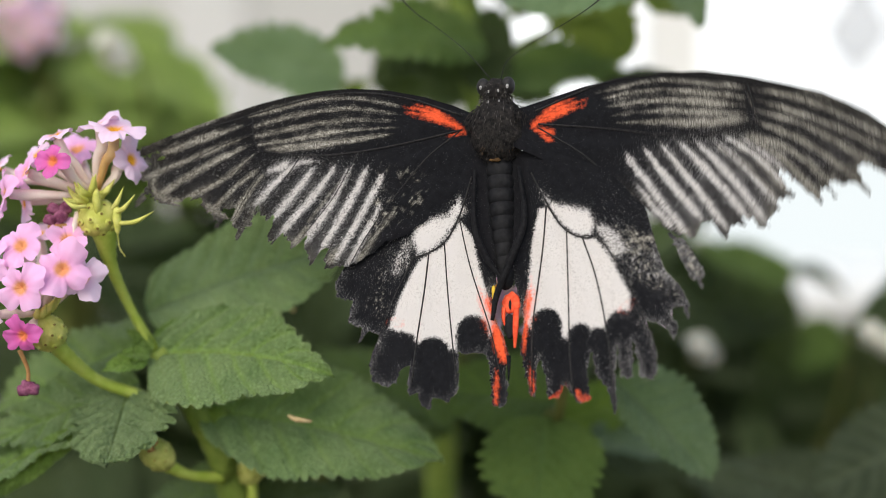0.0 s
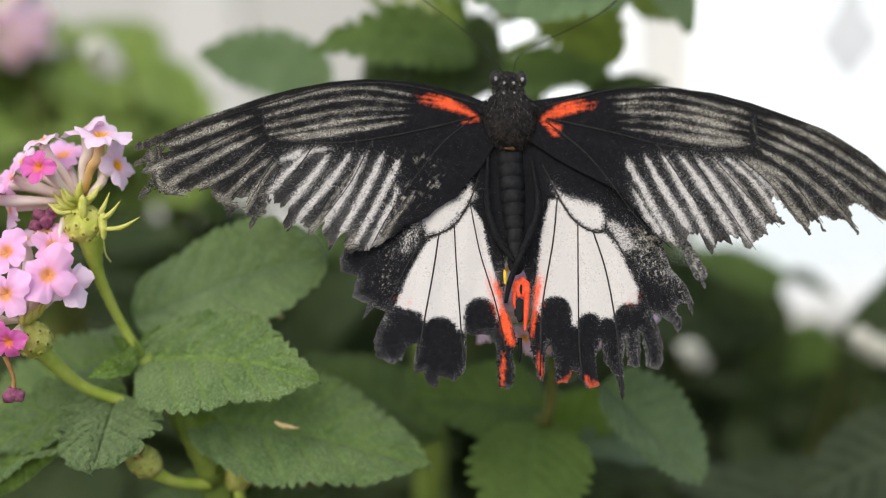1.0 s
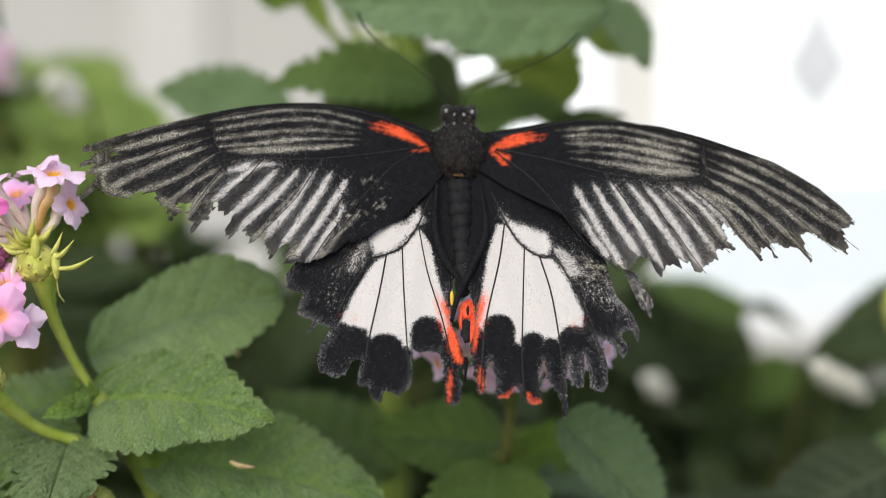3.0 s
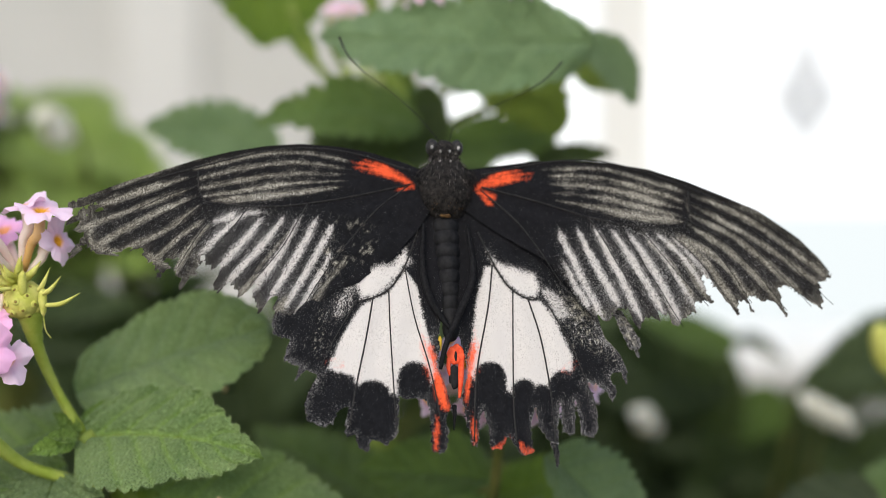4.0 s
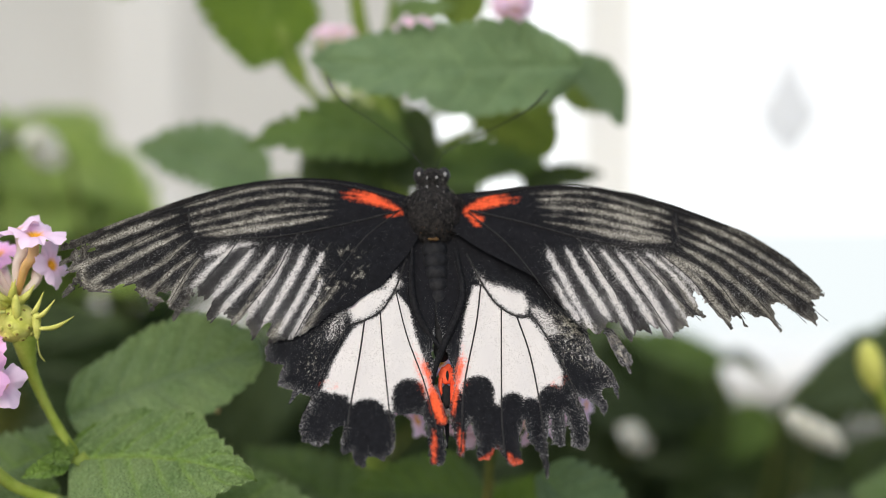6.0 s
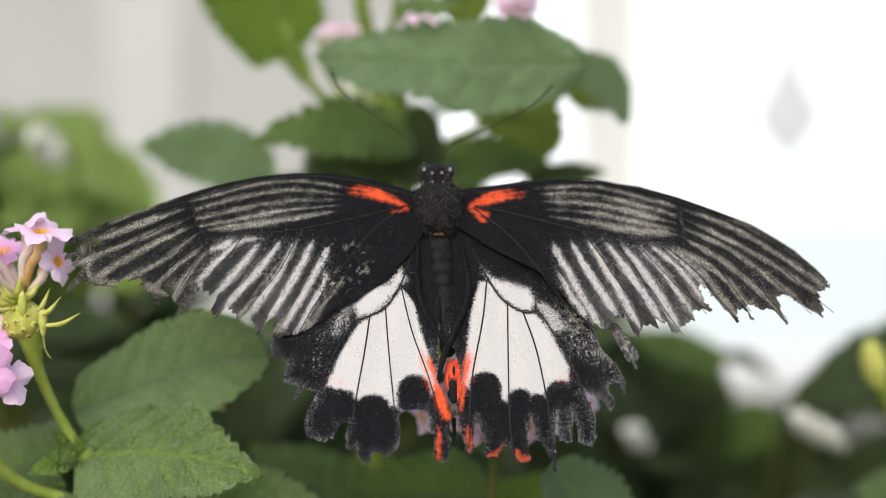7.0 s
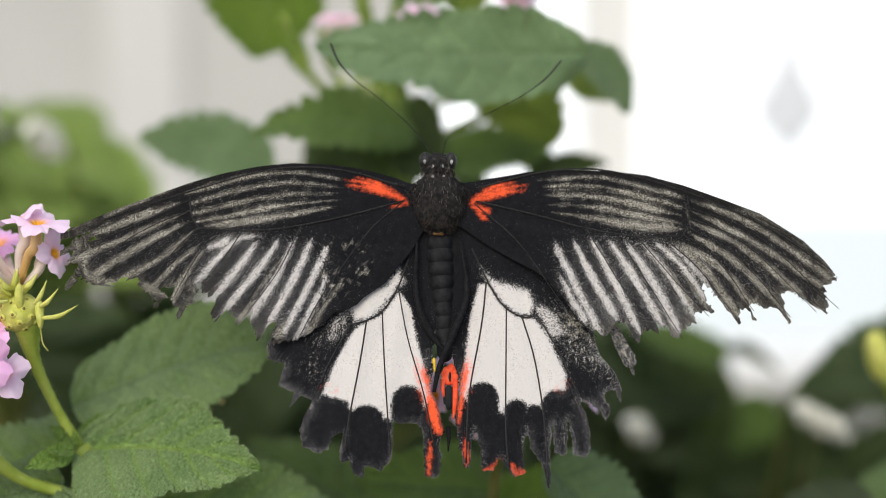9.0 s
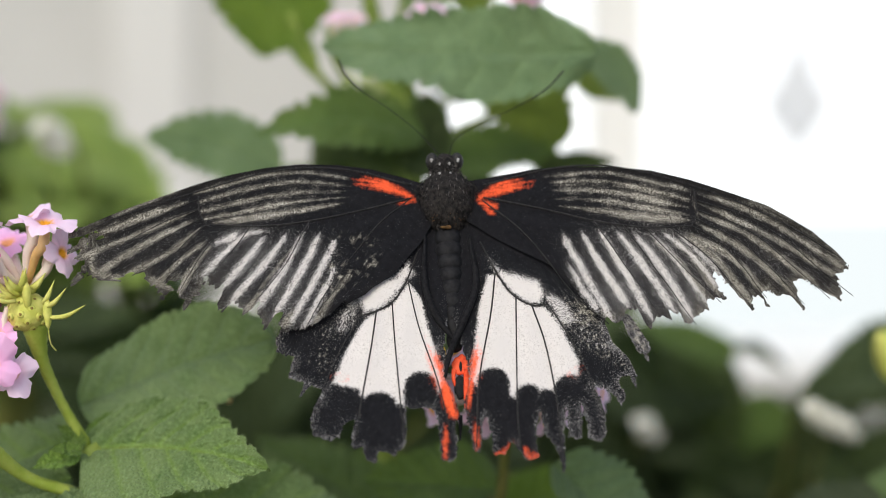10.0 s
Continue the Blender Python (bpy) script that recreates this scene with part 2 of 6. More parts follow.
# see-through mix that keeps the spired shape faint against the bright sky
FAINT = plain("faint_pale", (0.70, 0.70, 0.69), (0.78, 0.78, 0.77), 20, 0.5, 0.3)
fnt = FAINT.node_tree
ft, fm = fnt.nodes.new("ShaderNodeBsdfTranslucent"), fnt.nodes.new("ShaderNodeMixShader")
ft.inputs["Color"].default_value, fm.inputs[0].default_value = (0.90, 0.90, 0.90, 1), 0.85
fnt.links.new(fnt.nodes["Principled BSDF"].outputs[0], fm.inputs[1])
fnt.links.new(ft.outputs[0], fm.inputs[2])
fc, fx = fnt.nodes.new("ShaderNodeBsdfTransparent"), fnt.nodes.new("ShaderNodeMixShader")
fx.inputs[0].default_value = 0.42
fnt.links.new(fm.outputs[0], fx.inputs[1])
fnt.links.new(fc.outputs[0], fx.inputs[2])
fnt.links.new(fx.outputs[0], fnt.nodes["Material Output"].inputs["Surface"])
IRON = plain("grey_metal", (0.75, 0.75, 0.75), (0.82, 0.82, 0.82), 20, 0.5, 0.4)


# ---- building helpers ----
def mesh_of(name, verts, faces, mat, smooth=True):
    me = bpy.data.meshes.new(name)
    me.from_pydata([tuple(v) for v in verts], [], [tuple(f) for f in faces])
    for mm in (mat if isinstance(mat, (list, tuple)) else [mat]):
        me.materials.append(mm)
    if smooth:
        me.polygons.foreach_set("use_smooth", [True] * len(me.polygons))
    me.update()
    return me


def put(name, me, parent=None, m=None, label=""):
    ob = new(name, me)
    if parent is not None:
        ob.parent = parent
    if m is not None:
        ob.matrix_basis = m
    if label:
        ob["label"] = label
    return ob


def unit(v):
    v = np.asarray(v, float)
    return v / (np.linalg.norm(v) + 1e-12)


def smooth_line(points, n):
    """A Catmull-Rom line through the points."""
    p = np.asarray(points, float)
    p = np.vstack([2 * p[0] - p[1], p, 2 * p[-1] - p[-2]])
    out = []
    for s in np.linspace(0, len(p) - 3 - 1e-6, n):
        i, f = int(s), s - int(s)
        a, b, c, d = p[i:i + 4]
        out.append(0.5 * (2 * b + (c - a) * f + (2 * a - 5 * b + 4 * c - d) * f * f + (3 * b - a - 3 * c + d) * f ** 3))
    return np.array(out)


def tube_data(points, radii, n=16, sides=8, wobble=0.0):
    line = smooth_line(points, n)
    rad = np.interp(np.linspace(0, 1, n), np.linspace(0, 1, len(radii)), radii)
    verts, faces = [], []
    side = None
    for i, p in enumerate(line):
        t = unit(line[min(i + 1, n - 1)] - line[max(i - 1, 0)])
        side = unit(np.cross(t, (0.3, 0.9, 0.2)) if side is None else side - t * (side @ t))
        up = np.cross(t, side)
        for k in range(sides):
            a = 2 * math.pi * k / sides
            r = rad[i] * (1 + wobble * math.sin(3.1 * i + 2.3 * k))
            verts.append(p + r * (math.cos(a) * side + math.sin(a) * up))
    for i in range(n - 1):
        for k in range(sides):
            a, b = i * sides + k, i * sides + (k + 1) % sides
            faces.append((a, b, b + sides, a + sides))
    faces.append(tuple(range(sides))[::-1])
    faces.append(tuple(range((n - 1) * sides, n * sides)))
    return verts, faces


def tube(name, points, radii, mat, parent, n=16, sides=8, wobble=0.0, label=""):
    v, f = tube_data(points, radii, n, sides, wobble)
    return put(name, mesh_of(name, v, f, mat), parent, label=label)


def blob_data(centre, axes, rings=12, sides=16, rough=0.0, freq=300.0):
    """An ellipsoid with half-axes given as three vectors, its surface uneven by rough."""
    verts, faces = [], []
    c, axes = np.asarray(centre, float), np.asarray(axes, float)
    for i in range(rings + 1):
        th = math.pi * i / rings
        for k in range(sides):
            ph = 2 * math.pi * k / sides
            d = np.array((math.sin(th) * math.cos(ph), math.sin(th) * math.sin(ph), math.cos(th)))
            p = c + d @ axes
            s = 1 + rough * noise.noise(Vector(p * freq))
            verts.append(c + (d * s) @ axes)
    for i in range(rings):
        for k in range(sides):
            a, b = i * sides + k, i * sides + (k + 1) % sides
            faces.append((a, b, b + sides, a + sides))
    return verts, faces


def blob(name, centre, axes, mat, parent, rings=12, sides=16, rough=0.0, freq=300.0, label=""):
    v, f = blob_data(centre, axes, rings, sides, rough, freq)
    return put(name, mesh_of(name, v, f, mat), parent, label=label)


def basis(along, normal):
    """x along, z near the normal."""
    x = unit(along)
    z = unit(np.asarray(normal, float) - x * (x @ np.asarray(normal, float)))
    return np.stack([x, np.cross(z, x), z], 1)


def thing(name, label, category, group="", at=(0, 0, 0)):
    ob = new(name)
    ob.location = at
    ob.empty_display_size = 0.01
    return tagged(ob, label, category, group)


# ---- leaves ----
def leaf_mesh(seed, ratio=0.6, curl=0.15, fold=0.25, teeth=18, mat=None, nu=150, nv=14, bend=0.0, blunt=0.88, saw_deep=0.055, wave=0.03, quilt=0.016, down=0, lop=0.0):
    """A toothed ovate blade one unit long along x, normal z: quilted between ribs that run from the midrib to the edge.
    bend: how far the midrib swings to the side; blunt: lower for a rounder tip; wave: how much the edge undulates; down: hairs along the edge; lop: how much broader one half is."""
    rng = random.Random(seed)
    wav = [(rng.uniform(0, 6.28), rng.uniform(0.7, 1.3)) for _ in range(4)]
    peak = 0.43 / (0.43 + blunt)
    top = peak ** 0.43 * (1 - peak) ** blunt
    # each side has its own uneven teeth
    marks = []
    for side in range(2):
        step = [rng.uniform(0.65, 1.35) for _ in range(teeth)]
        total = sum(step)
        ends, run = [0.0], 0.0
        for d in step:
            run += d / total
            ends.append(run)
        marks.append((ends, [rng.uniform(0.35, 1.25) for _ in range(teeth)]))
    verts, rib, faces = [], [], []
    cols = 2 * nv + 1
    for i in range(nu + 1):
        u = i / nu
        half = 0.5 * ratio * u ** 0.43 * (1 - u) ** blunt / top if 0 < u < 1 else 0.0
        bite = []
        for ends, deep in marks:
            k = min(teeth - 1, max(j for j in range(teeth) if ends[j] <= u))
            f = (u - ends[k]) / (ends[k + 1] - ends[k])
            bite.append((math.sin(math.pi / 2 * f / 0.7) ** 0.7 if f < 0.7 else math.sin(math.pi / 2 * max(0.0, 1 - f) / 0.3) ** 0.8, deep[k]))
        swing = bend * (4 * u * (1 - u))
        for j in range(cols):
            v = (j - nv) / nv
            a = abs(v)
            f, deep = bite[0 if v < 0 else 1]
            cutin = saw_deep * deep * (1 - f) * min(1.0, 5 * u, 3.5 * (1 - u) + 0.35) * (ratio / 0.55) ** 0.5
            w = max(0.0, half * (1 + lop * (1 if v > 0 else -1) + 0.035 * math.sin(9 * u * wav[3][1] + wav[3][0] + 2 * v)) - cutin * a ** 3)
            y = w * v
            x = u + 0.010 * a ** 6 * f
            # side ribs sweep forward
            s = (u - 0.36 * a * ratio) * 7.0 + (0.3 if v > 0 else 0.0)
            near = abs(s - round(s))
            on_rib = math.exp(-(near / 0.085) ** 2) * (1 - a) ** 0.4 if 0.2 < s < 6.7 else 0.0
            # finer ribs cross between them
            c = a * 9 + 0.4 * math.sin(5 * s)
            cross = math.exp(-((c - round(c)) / 0.12) ** 2) * 0.35
            mid = math.exp(-(y / 0.011) ** 2)
            z = fold * abs(y) - curl * (u ** 2) + wave * math.sin(wav[0][0] + 5 * wav[0][1] * u + 2 * v) * a
            z += quilt * (math.sin(math.pi * near) ** 0.6 * (1 - 0.25 * a) * min(1, a * 5) - 0.9 * mid - 0.25 * cross - 0.45 * math.exp(-(near / 0.07) ** 2) * min(1, a * 6))
            z += 0.005 * noise.noise(Vector((x * 22, y * 22, seed))) + 0.0015 * noise.noise(Vector((x * 60, y * 60, seed + 5.0)))
            z += 0.4 * wave * math.sin(wav[1][0] + 9 * u * wav[1][1]) * v + 0.5 * wave * math.sin(wav[2][0] + 17 * u) * a ** 3
            verts.append((x, y + swing, z))
            rib.append(max(mid, on_rib, 0.5 * cross * (1 - a)))
    for i in range(nu):
        for j in range(cols - 1):
            a = i * cols + j
            faces.append((a, a + cols, a + cols + 1, a + 1))
    n_blade = len(faces)
    for k in range(down):
        i, side = rng.randrange(4, nu - 1), rng.choice((0, cols - 1))
        p = np.array(verts[i * cols + side])
        out = unit(p - np.array(verts[i * cols + nv]) + 1e-6) + np.array((rng.uniform(-0.2, 0.7), rng.uniform(-0.3, 0.3), rng.uniform(-0.5, 0.6)))
        h = np.array((0.0005, 0, 0))
        n0 = len(verts)
        verts += [tuple(p - h), tuple(p + h), tuple(p + unit(out) * rng.uniform(0.005, 0.016))]
        rib += [0.5] * 3
        faces.append((n0, n0 + 1, n0 + 2))
    me = mesh_of("leaf", verts, faces, [mat or LEAF, HAIR])
    me.polygons.foreach_set("material_index", [0] * n_blade + [1] * (len(faces) - n_blade))
    at = me.attributes.new("rib", "FLOAT", "POINT")
    at.data.foreach_set("value", rib)
    return me


def scaled_leaf(seed, length, **kw):
    me = leaf_mesh(seed, **kw)
    me.transform(Matrix.Scale(length, 4))
    return me


def leaf(parent, base, tip, normal, ratio=0.6, mat=None, curl=0.12, fold=0.2, seed=1, teeth=18, petiole=None, rib_mat=None, bend=0.0, **kw):
    base, tip = np.asarray(base, float), np.asarray(tip, float)
    length = float(np.linalg.norm(tip - base))
    b = basis(tip - base, normal)
    me = scaled_leaf(seed, length, ratio=ratio, curl=curl, fold=fold, teeth=teeth, mat=mat, bend=bend, **kw)
    m = Matrix([[*b[r], base[r]] for r in range(3)] + [[0, 0, 0, 1]])
    ob = put("leaf", me, parent, m)
    # the raised midrib and stalk under the blade
    pts = [(u, bend * 4 * u * (1 - u), -curl * u * u - 0.024) for u in (0.02, 0.25, 0.5, 0.75, 0.93)]
    v, f = tube_data([np.array(p) * length for p in pts], [0.012 * length, 0.004 * length], 14, 6)
    put("midrib", mesh_of("midrib", v, f, rib_mat or STEM_MID), ob)
    if petiole is not None:
        tube("petiole", [petiole, 0.5 * (np.asarray(petiole) + base) + np.array((0, 0, -0.0005)), base], [0.0012, 0.0008], STEM, parent, 10)
    return ob


# ---- lantana flowers ----
def floret_mesh(seed, mat, tube_mat, line, radii):
    """A flower of four broad round lobes, facing +z, one unit in radius, on a slender tube along the line."""
    rng = random.Random(seed)
    verts, faces, radial = [], [], []
    nr, na = 10, 48
    rot = rng.uniform(0, 6.28)
    sizes = [rng.uniform(0.8, 1.15) for _ in range(4)]
    lift = [rng.uniform(-0.35, 0.2) for _ in range(4)]
    for i in range(nr + 1):
        f = i / nr
        for k in range(na):
            a = 2 * math.pi * k / na
            lobe = int(((a + math.pi / 4) % (2 * math.pi)) // (math.pi / 2)) % 4
            off = (a + math.pi / 4) % (math.pi / 2) - math.pi / 4
            edge = sizes[lobe] * (0.62 + 0.38 * max(0.0, math.cos(2 * off)) ** 0.55) * (1 + 0.05 * math.sin(9 * a + seed) + 0.02 * math.sin(23 * a + 3 * seed))
            r = 0.004 + (edge - 0.004) * f
            z = 0.25 * f - 0.28 * f * f + lift[lobe] * f * f * math.cos(2 * off) + 0.10 * math.sin(5 * off + seed) * f * f + 0.05 * math.sin(13 * a + 2 * seed) * f ** 3
            z += -0.22 * (1 - f) ** 3 + 0.06 * math.cos(2 * off) * f
            verts.append((r * math.cos(a + rot), r * math.sin(a + rot), z))
            radial.append(min(1.0, r * 1.1))
    for i in range(nr):
        for k in range(na):
            a, b = i * na + k, i * na + (k + 1) % na
            faces.append((a, b, b + na, a + na))
    n0 = len(verts)
    tv, tf = tube_data(line, radii, 12, 10)
    me = mesh_of("floret", verts + [tuple(v) for v in tv], faces + [tuple(n0 + i for i in f) for f in tf], [mat, tube_mat])
    me.polygons.foreach_set("material_index", [0] * len(faces) + [1] * len(tf))
    at = me.attributes.new("radial", "FLOAT", "POINT")
    at.data.foreach_set("value", radial + [0.6] * len(tv))
    return me


def floret(parent, centre, root, radius, mat, tube_mat=None, seed=1, face=None, thick=0.0):
    """A flower whose tube runs from the root; face: the way it looks, else along its tube."""
    centre, root = np.asarray(centre, float), np.asarray(root, float)
    way = unit(centre - root) if face is None else unit(face)
    b = basis(np.cross(way, (0.31, 0.2, 0.93)), way)
    m = Matrix([[*b[r], centre[r]] for r in range(3)] + [[0, 0, 0, 1]])
    inv = Matrix.Scale(1 / radius, 4) @ m.inverted()
    far = np.linalg.norm(centre - root)
    pts = (centre - way * radius * 0.24, centre - way * min(far * 0.35, radius * 0.7) - 0.1 * (centre - root), 0.45 * centre + 0.55 * root, root)
    line = [np.array(inv @ Vector(p)) for p in pts]
    t = thick or radius * 0.2
    me = floret_mesh(seed, mat, tube_mat or TUBE, line, [0.9 * t / radius, 1.15 * t / radius, 0.9 * t / radius, 0.6 * t / radius])
    me.transform(Matrix.Scale(radius, 4))
    return put("floret", me, parent, m)


def receptacle(parent, centre, axis, r, tall, seed=0, mat=None):
    """The knob that the flowers sit on, with the small pits that fallen ones leave."""
    b = basis(np.cross(axis, (0.2, 0.9, 0.1)), axis)
    ax = [b[:, 0] * r, b[:, 1] * r, b[:, 2] * tall]
    verts, faces = blob_data(centre, ax, 14, 20, 0.10, 900)
    which = [0] * len(faces)
    for i in range(34):
        z = 1 - 2 * (i + 0.5) / 34
        a = 2.4 * i + seed
        d = np.array((math.sqrt(1 - z * z) * math.cos(a), math.sqrt(1 - z * z) * math.sin(a), z * 0.9))
        p = np.asarray(centre) + d @ np.array(ax)
        n = unit(p - np.asarray(centre))
        q = basis(np.cross(n, (0.1, 0.3, 0.9)), n)
        for size, deep, mi in ((0.21, 0.07, 0), (0.115, 0.092, 1)):
            v, f = blob_data(p, [q[:, 0] * r * size, q[:, 1] * r * size, q[:, 2] * r * deep], 5, 8)
            faces += [tuple(k + len(verts) for k in t) for t in f]
            verts += v
            which += [mi] * len(f)
    me = mesh_of("receptacle", verts, faces, [mat or CALYX, PIT])
    me.polygons.foreach_set("material_index", which)
    return put("receptacle", me, parent)


def bract(parent, base, tip, width, mat=None):
    base, tip = np.asarray(base, float), np.asarray(tip, float)
    mid = 0.5 * (base + tip) + np.array((0, -0.0006, -0.0006))
    return tube("bract", [base, mid, tip], [width * 0.8, width, width * 0.12], mat or CALYX, parent, 10, 6)


# ---- setting ----
def box_data(lo, hi):
    (a, b, c), (d, e, f) = lo, hi
    v = [(x, y, z) for x in (a, d) for y in (b, e) for z in (c, f)]
    return v, [(0, 1, 3, 2), (4, 6, 7, 5), (0, 4, 5, 1), (2, 3, 7, 6), (0, 2, 6, 4), (1, 5, 7, 3)]


def slab(name, boxes, mat, label, kind="structure"):
    vs, fs = [], []
    for lo, hi in boxes:
        v, f = box_data(lo, hi)
        fs += [tuple(i + len(vs) for i in q) for q in f]
        vs += v
    return tagged(put(name, mesh_of(name, vs, fs, mat, False)), label, kind=kind)


slab("ground", [((-40, -40, -0.3), (40, 40, 0.0))], SOIL, "dark brown garden soil of the planting beds")
# the greenhouse: a pale rendered wall with a wide bright window, low side walls and glazing bars overhead
NX0, NX1, YN = -3.0, 3.2, 1.85
WX0, WX1, SILL, HEAD = 0.055, 2.6, 0.80, 2.5
slab("wall_north", [((NX0, YN, 0), (WX0, YN + 0.2, 3.0)), ((WX0, YN, 0), (WX1, YN + 0.2, SILL - 0.03)),
                    ((WX0, YN, HEAD), (WX1, YN + 0.2, 3.0)), ((WX1, YN, 0), (NX1, YN + 0.2, 3.0))], WALL, "pale grey rendered greenhouse wall")
slab("trim", [((-0.363, YN - 0.012, 0), (-0.262, YN - 0.003, 3.0))], POST, "cream painted timber post on the wall")
slab("window_frame", [((0.265, YN - 0.05, SILL + 0.003), (0.344, YN + 0.02, HEAD - 0.003))], FRAME, "cream painted window post")
sill = slab("window_sill", [((WX0 + 0.003, YN - 0.12, SILL - 0.027), (WX1, YN + 0.16, SILL))], FRAME, "white painted window sill")
for name, x0, y0, x1, y1 in (("wall_west", -3.2, -3, -3.003, 2.05), ("wall_east", 3.203, -3, 3.4, 2.05), ("wall_south", -3.2, -3.2, 3.4, -3.003)):
    slab(name, [((x0, y0, 0), (x1, y1, 0.9))], WALL, "low rendered greenhouse wall")
ROD = 0.4394
slab("roof_bars", [((ROD - 0.03, -3.2, 3.0), (ROD + 0.03, 2.05, 3.06))] + [((-3.2 + 0.94 * i, -3.2, 3.0), (-3.14 + 0.94 * i, 2.05, 3.06)) for i in range(8) if i != 4], FRAME, "white painted glazing bars")
glow, gnt, gb = material("overcast_sky", 1.0, 0.0)
gb.inputs["Base Color"].default_value = (0, 0, 0, 1)
gb.inputs["Emission Color"].default_value = (0.97, 0.99, 1.0, 1)
gb.inputs["Emission Strength"].default_value = 1.25
# added panel that glows a little less than the sky, low behind the window
haze, hnt, hb = material("lower_glow", 1.0, 0.0)
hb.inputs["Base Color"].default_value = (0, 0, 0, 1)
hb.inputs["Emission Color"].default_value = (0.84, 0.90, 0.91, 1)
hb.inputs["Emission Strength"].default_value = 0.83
slab("backdrop", [((-2.0, 6.0, -1), (8.0, 6.05, 0.7398))], haze, "added pale glowing panel outside the window's lower part")
slab("backdrop", [((-6, 7.0, -1), (9, 7.05, 6))], glow, "bright white overcast sky outside the window", "structure")

# unidentified pale spired shape before the window, built as lantern on added rod
lantern = thing("spired_shape", "pale grey spired shape, unidentified, before the bright window", "lantern")
LX, LY, LZ = 0.4482, 1.49, 1.1320
prof = [(0.0, 0.105)] + [(0.008 + 0.034 * (k / 16) ** 2.0, 0.10 * (1 - k / 16)) for k in range(17)] + [(0.036 * (1 - (k / 10) ** 1.4) + 0.006, -0.055 * k / 10) for k in range(1, 11)] + [(0.006, -0.11), (0.0, -0.113)]
lv, lf = [], []
for i, (r, z) in enumerate(prof):
    lv += [(LX + r * math.cos(a * math.pi / 12), LY + r * math.sin(a * math.pi / 12), LZ + z) for a in range(24)]
for i in range(len(prof) - 1):
    lf += [(i * 24 + k, i * 24 + (k + 1) % 24, (i + 1) * 24 + (k + 1) % 24, (i + 1) * 24 + k) for k in range(24)]
put("body", mesh_of("body", lv, lf, FAINT), lantern)
tube("rod", [(LX, LY, LZ + 0.10), (LX, LY, LZ + 0.5), (LX, LY, 3.01)], [0.002, 0.002], IRON, lantern, 6, 8)


# ---- butterfly ----
def poly_field(p, pts):
    """Signed distance to a closed outline, positive inside."""
    pts = np.asarray(pts, float)
    best, inside = np.full(len(p), 1e9), np.zeros(len(p), bool)
    for a, b in zip(pts, np.roll(pts, -1, 0)):
        e = b - a
        w = p - a
        t = np.clip((w @ e) / (e @ e + 1e-12), 0, 1)
        best = np.minimum(best, ((w - t[:, None] * e) ** 2).sum(1))
        cross = (a[1] <= p[:, 1]) != (b[1] <= p[:, 1])
        with np.errstate(divide="ignore", invalid="ignore"):
            xs = a[0] + (p[:, 1] - a[1]) * e[0] / (e[1] if e[1] else 1e-12)
        inside ^= cross & (p[:, 0] < xs)
    return np.where(inside, 1, -1) * np.sqrt(best)


def streak_field(p, line, *widths, n=8):
    """Positive within a streak along a line; widths: its half-widths from start to end."""
    l = smooth_line(line, n)
    k = len(widths)
    at = np.linspace(0, 1, k) if k < 5 else np.concatenate([[0], np.linspace(0.12, 0.92, k - 2), [1]])
    out = np.full(len(p), -9.0)
    for i in range(n - 1):
        a, e = l[i], l[i + 1] - l[i]
        t = np.clip(((p - a) @ e) / (e @ e + 1e-12), 0, 1)
        d = np.hypot(*(p - a - t[:, None] * e).T)
        s = (i + t) / (n - 1)
        out = np.maximum(out, np.interp(s, at, widths) - d)
    return out


def ray_coords(p, rows):
    """For each point: its offset from the nearest streak and its way along it, for grain that follows the streaks."""
    best, out = np.full(len(p), 1e9), np.zeros((len(p), 3))
    for k, row in enumerate(rows):
        l = smooth_line(row[0], 7)
        run = 0.0
        for a, b in zip(l, l[1:]):
            e = b - a
            n = math.hypot(*e)
            t = ((p - a) @ e) / (n * n + 1e-12)
            tc = np.clip(t, 0, 1)
            d = np.hypot(*(p - a - tc[:, None] * e).T)
            side = ((p[:, 0] - a[0]) * e[1] - (p[:, 1] - a[1]) * e[0]) / n
            m = d < best
            best[m] = d[m]
            out[m] = np.stack([side * 3.8, (run + t * n) * 0.36, np.full(len(p), 3.7 * k)], 1)[m]
            run += n
    return out


def marbled(pts, scale, level, gain, seed):
    """Irregular blotches within an outline."""
    return lambda p: np.minimum(poly_field(p, pts) * 0.6, np.array([gain * (noise.noise(Vector((x * scale, z * scale, seed))) + 0.5 * noise.noise(Vector((x * scale * 2.7, z * scale * 2.7, seed + 3))) - level) for x, z in p]))


def fray(p, amount, seed):
    return np.array([noise.noise(Vector((x * 1.1, z * 1.1, seed))) * 0.45 + noise.noise(Vector((x * 3.2, z * 3.2, seed + 9))) * 0.6 + noise.noise(Vector((x * 8, z * 8, seed + 4))) * 0.15 for x, z in p]) * amount


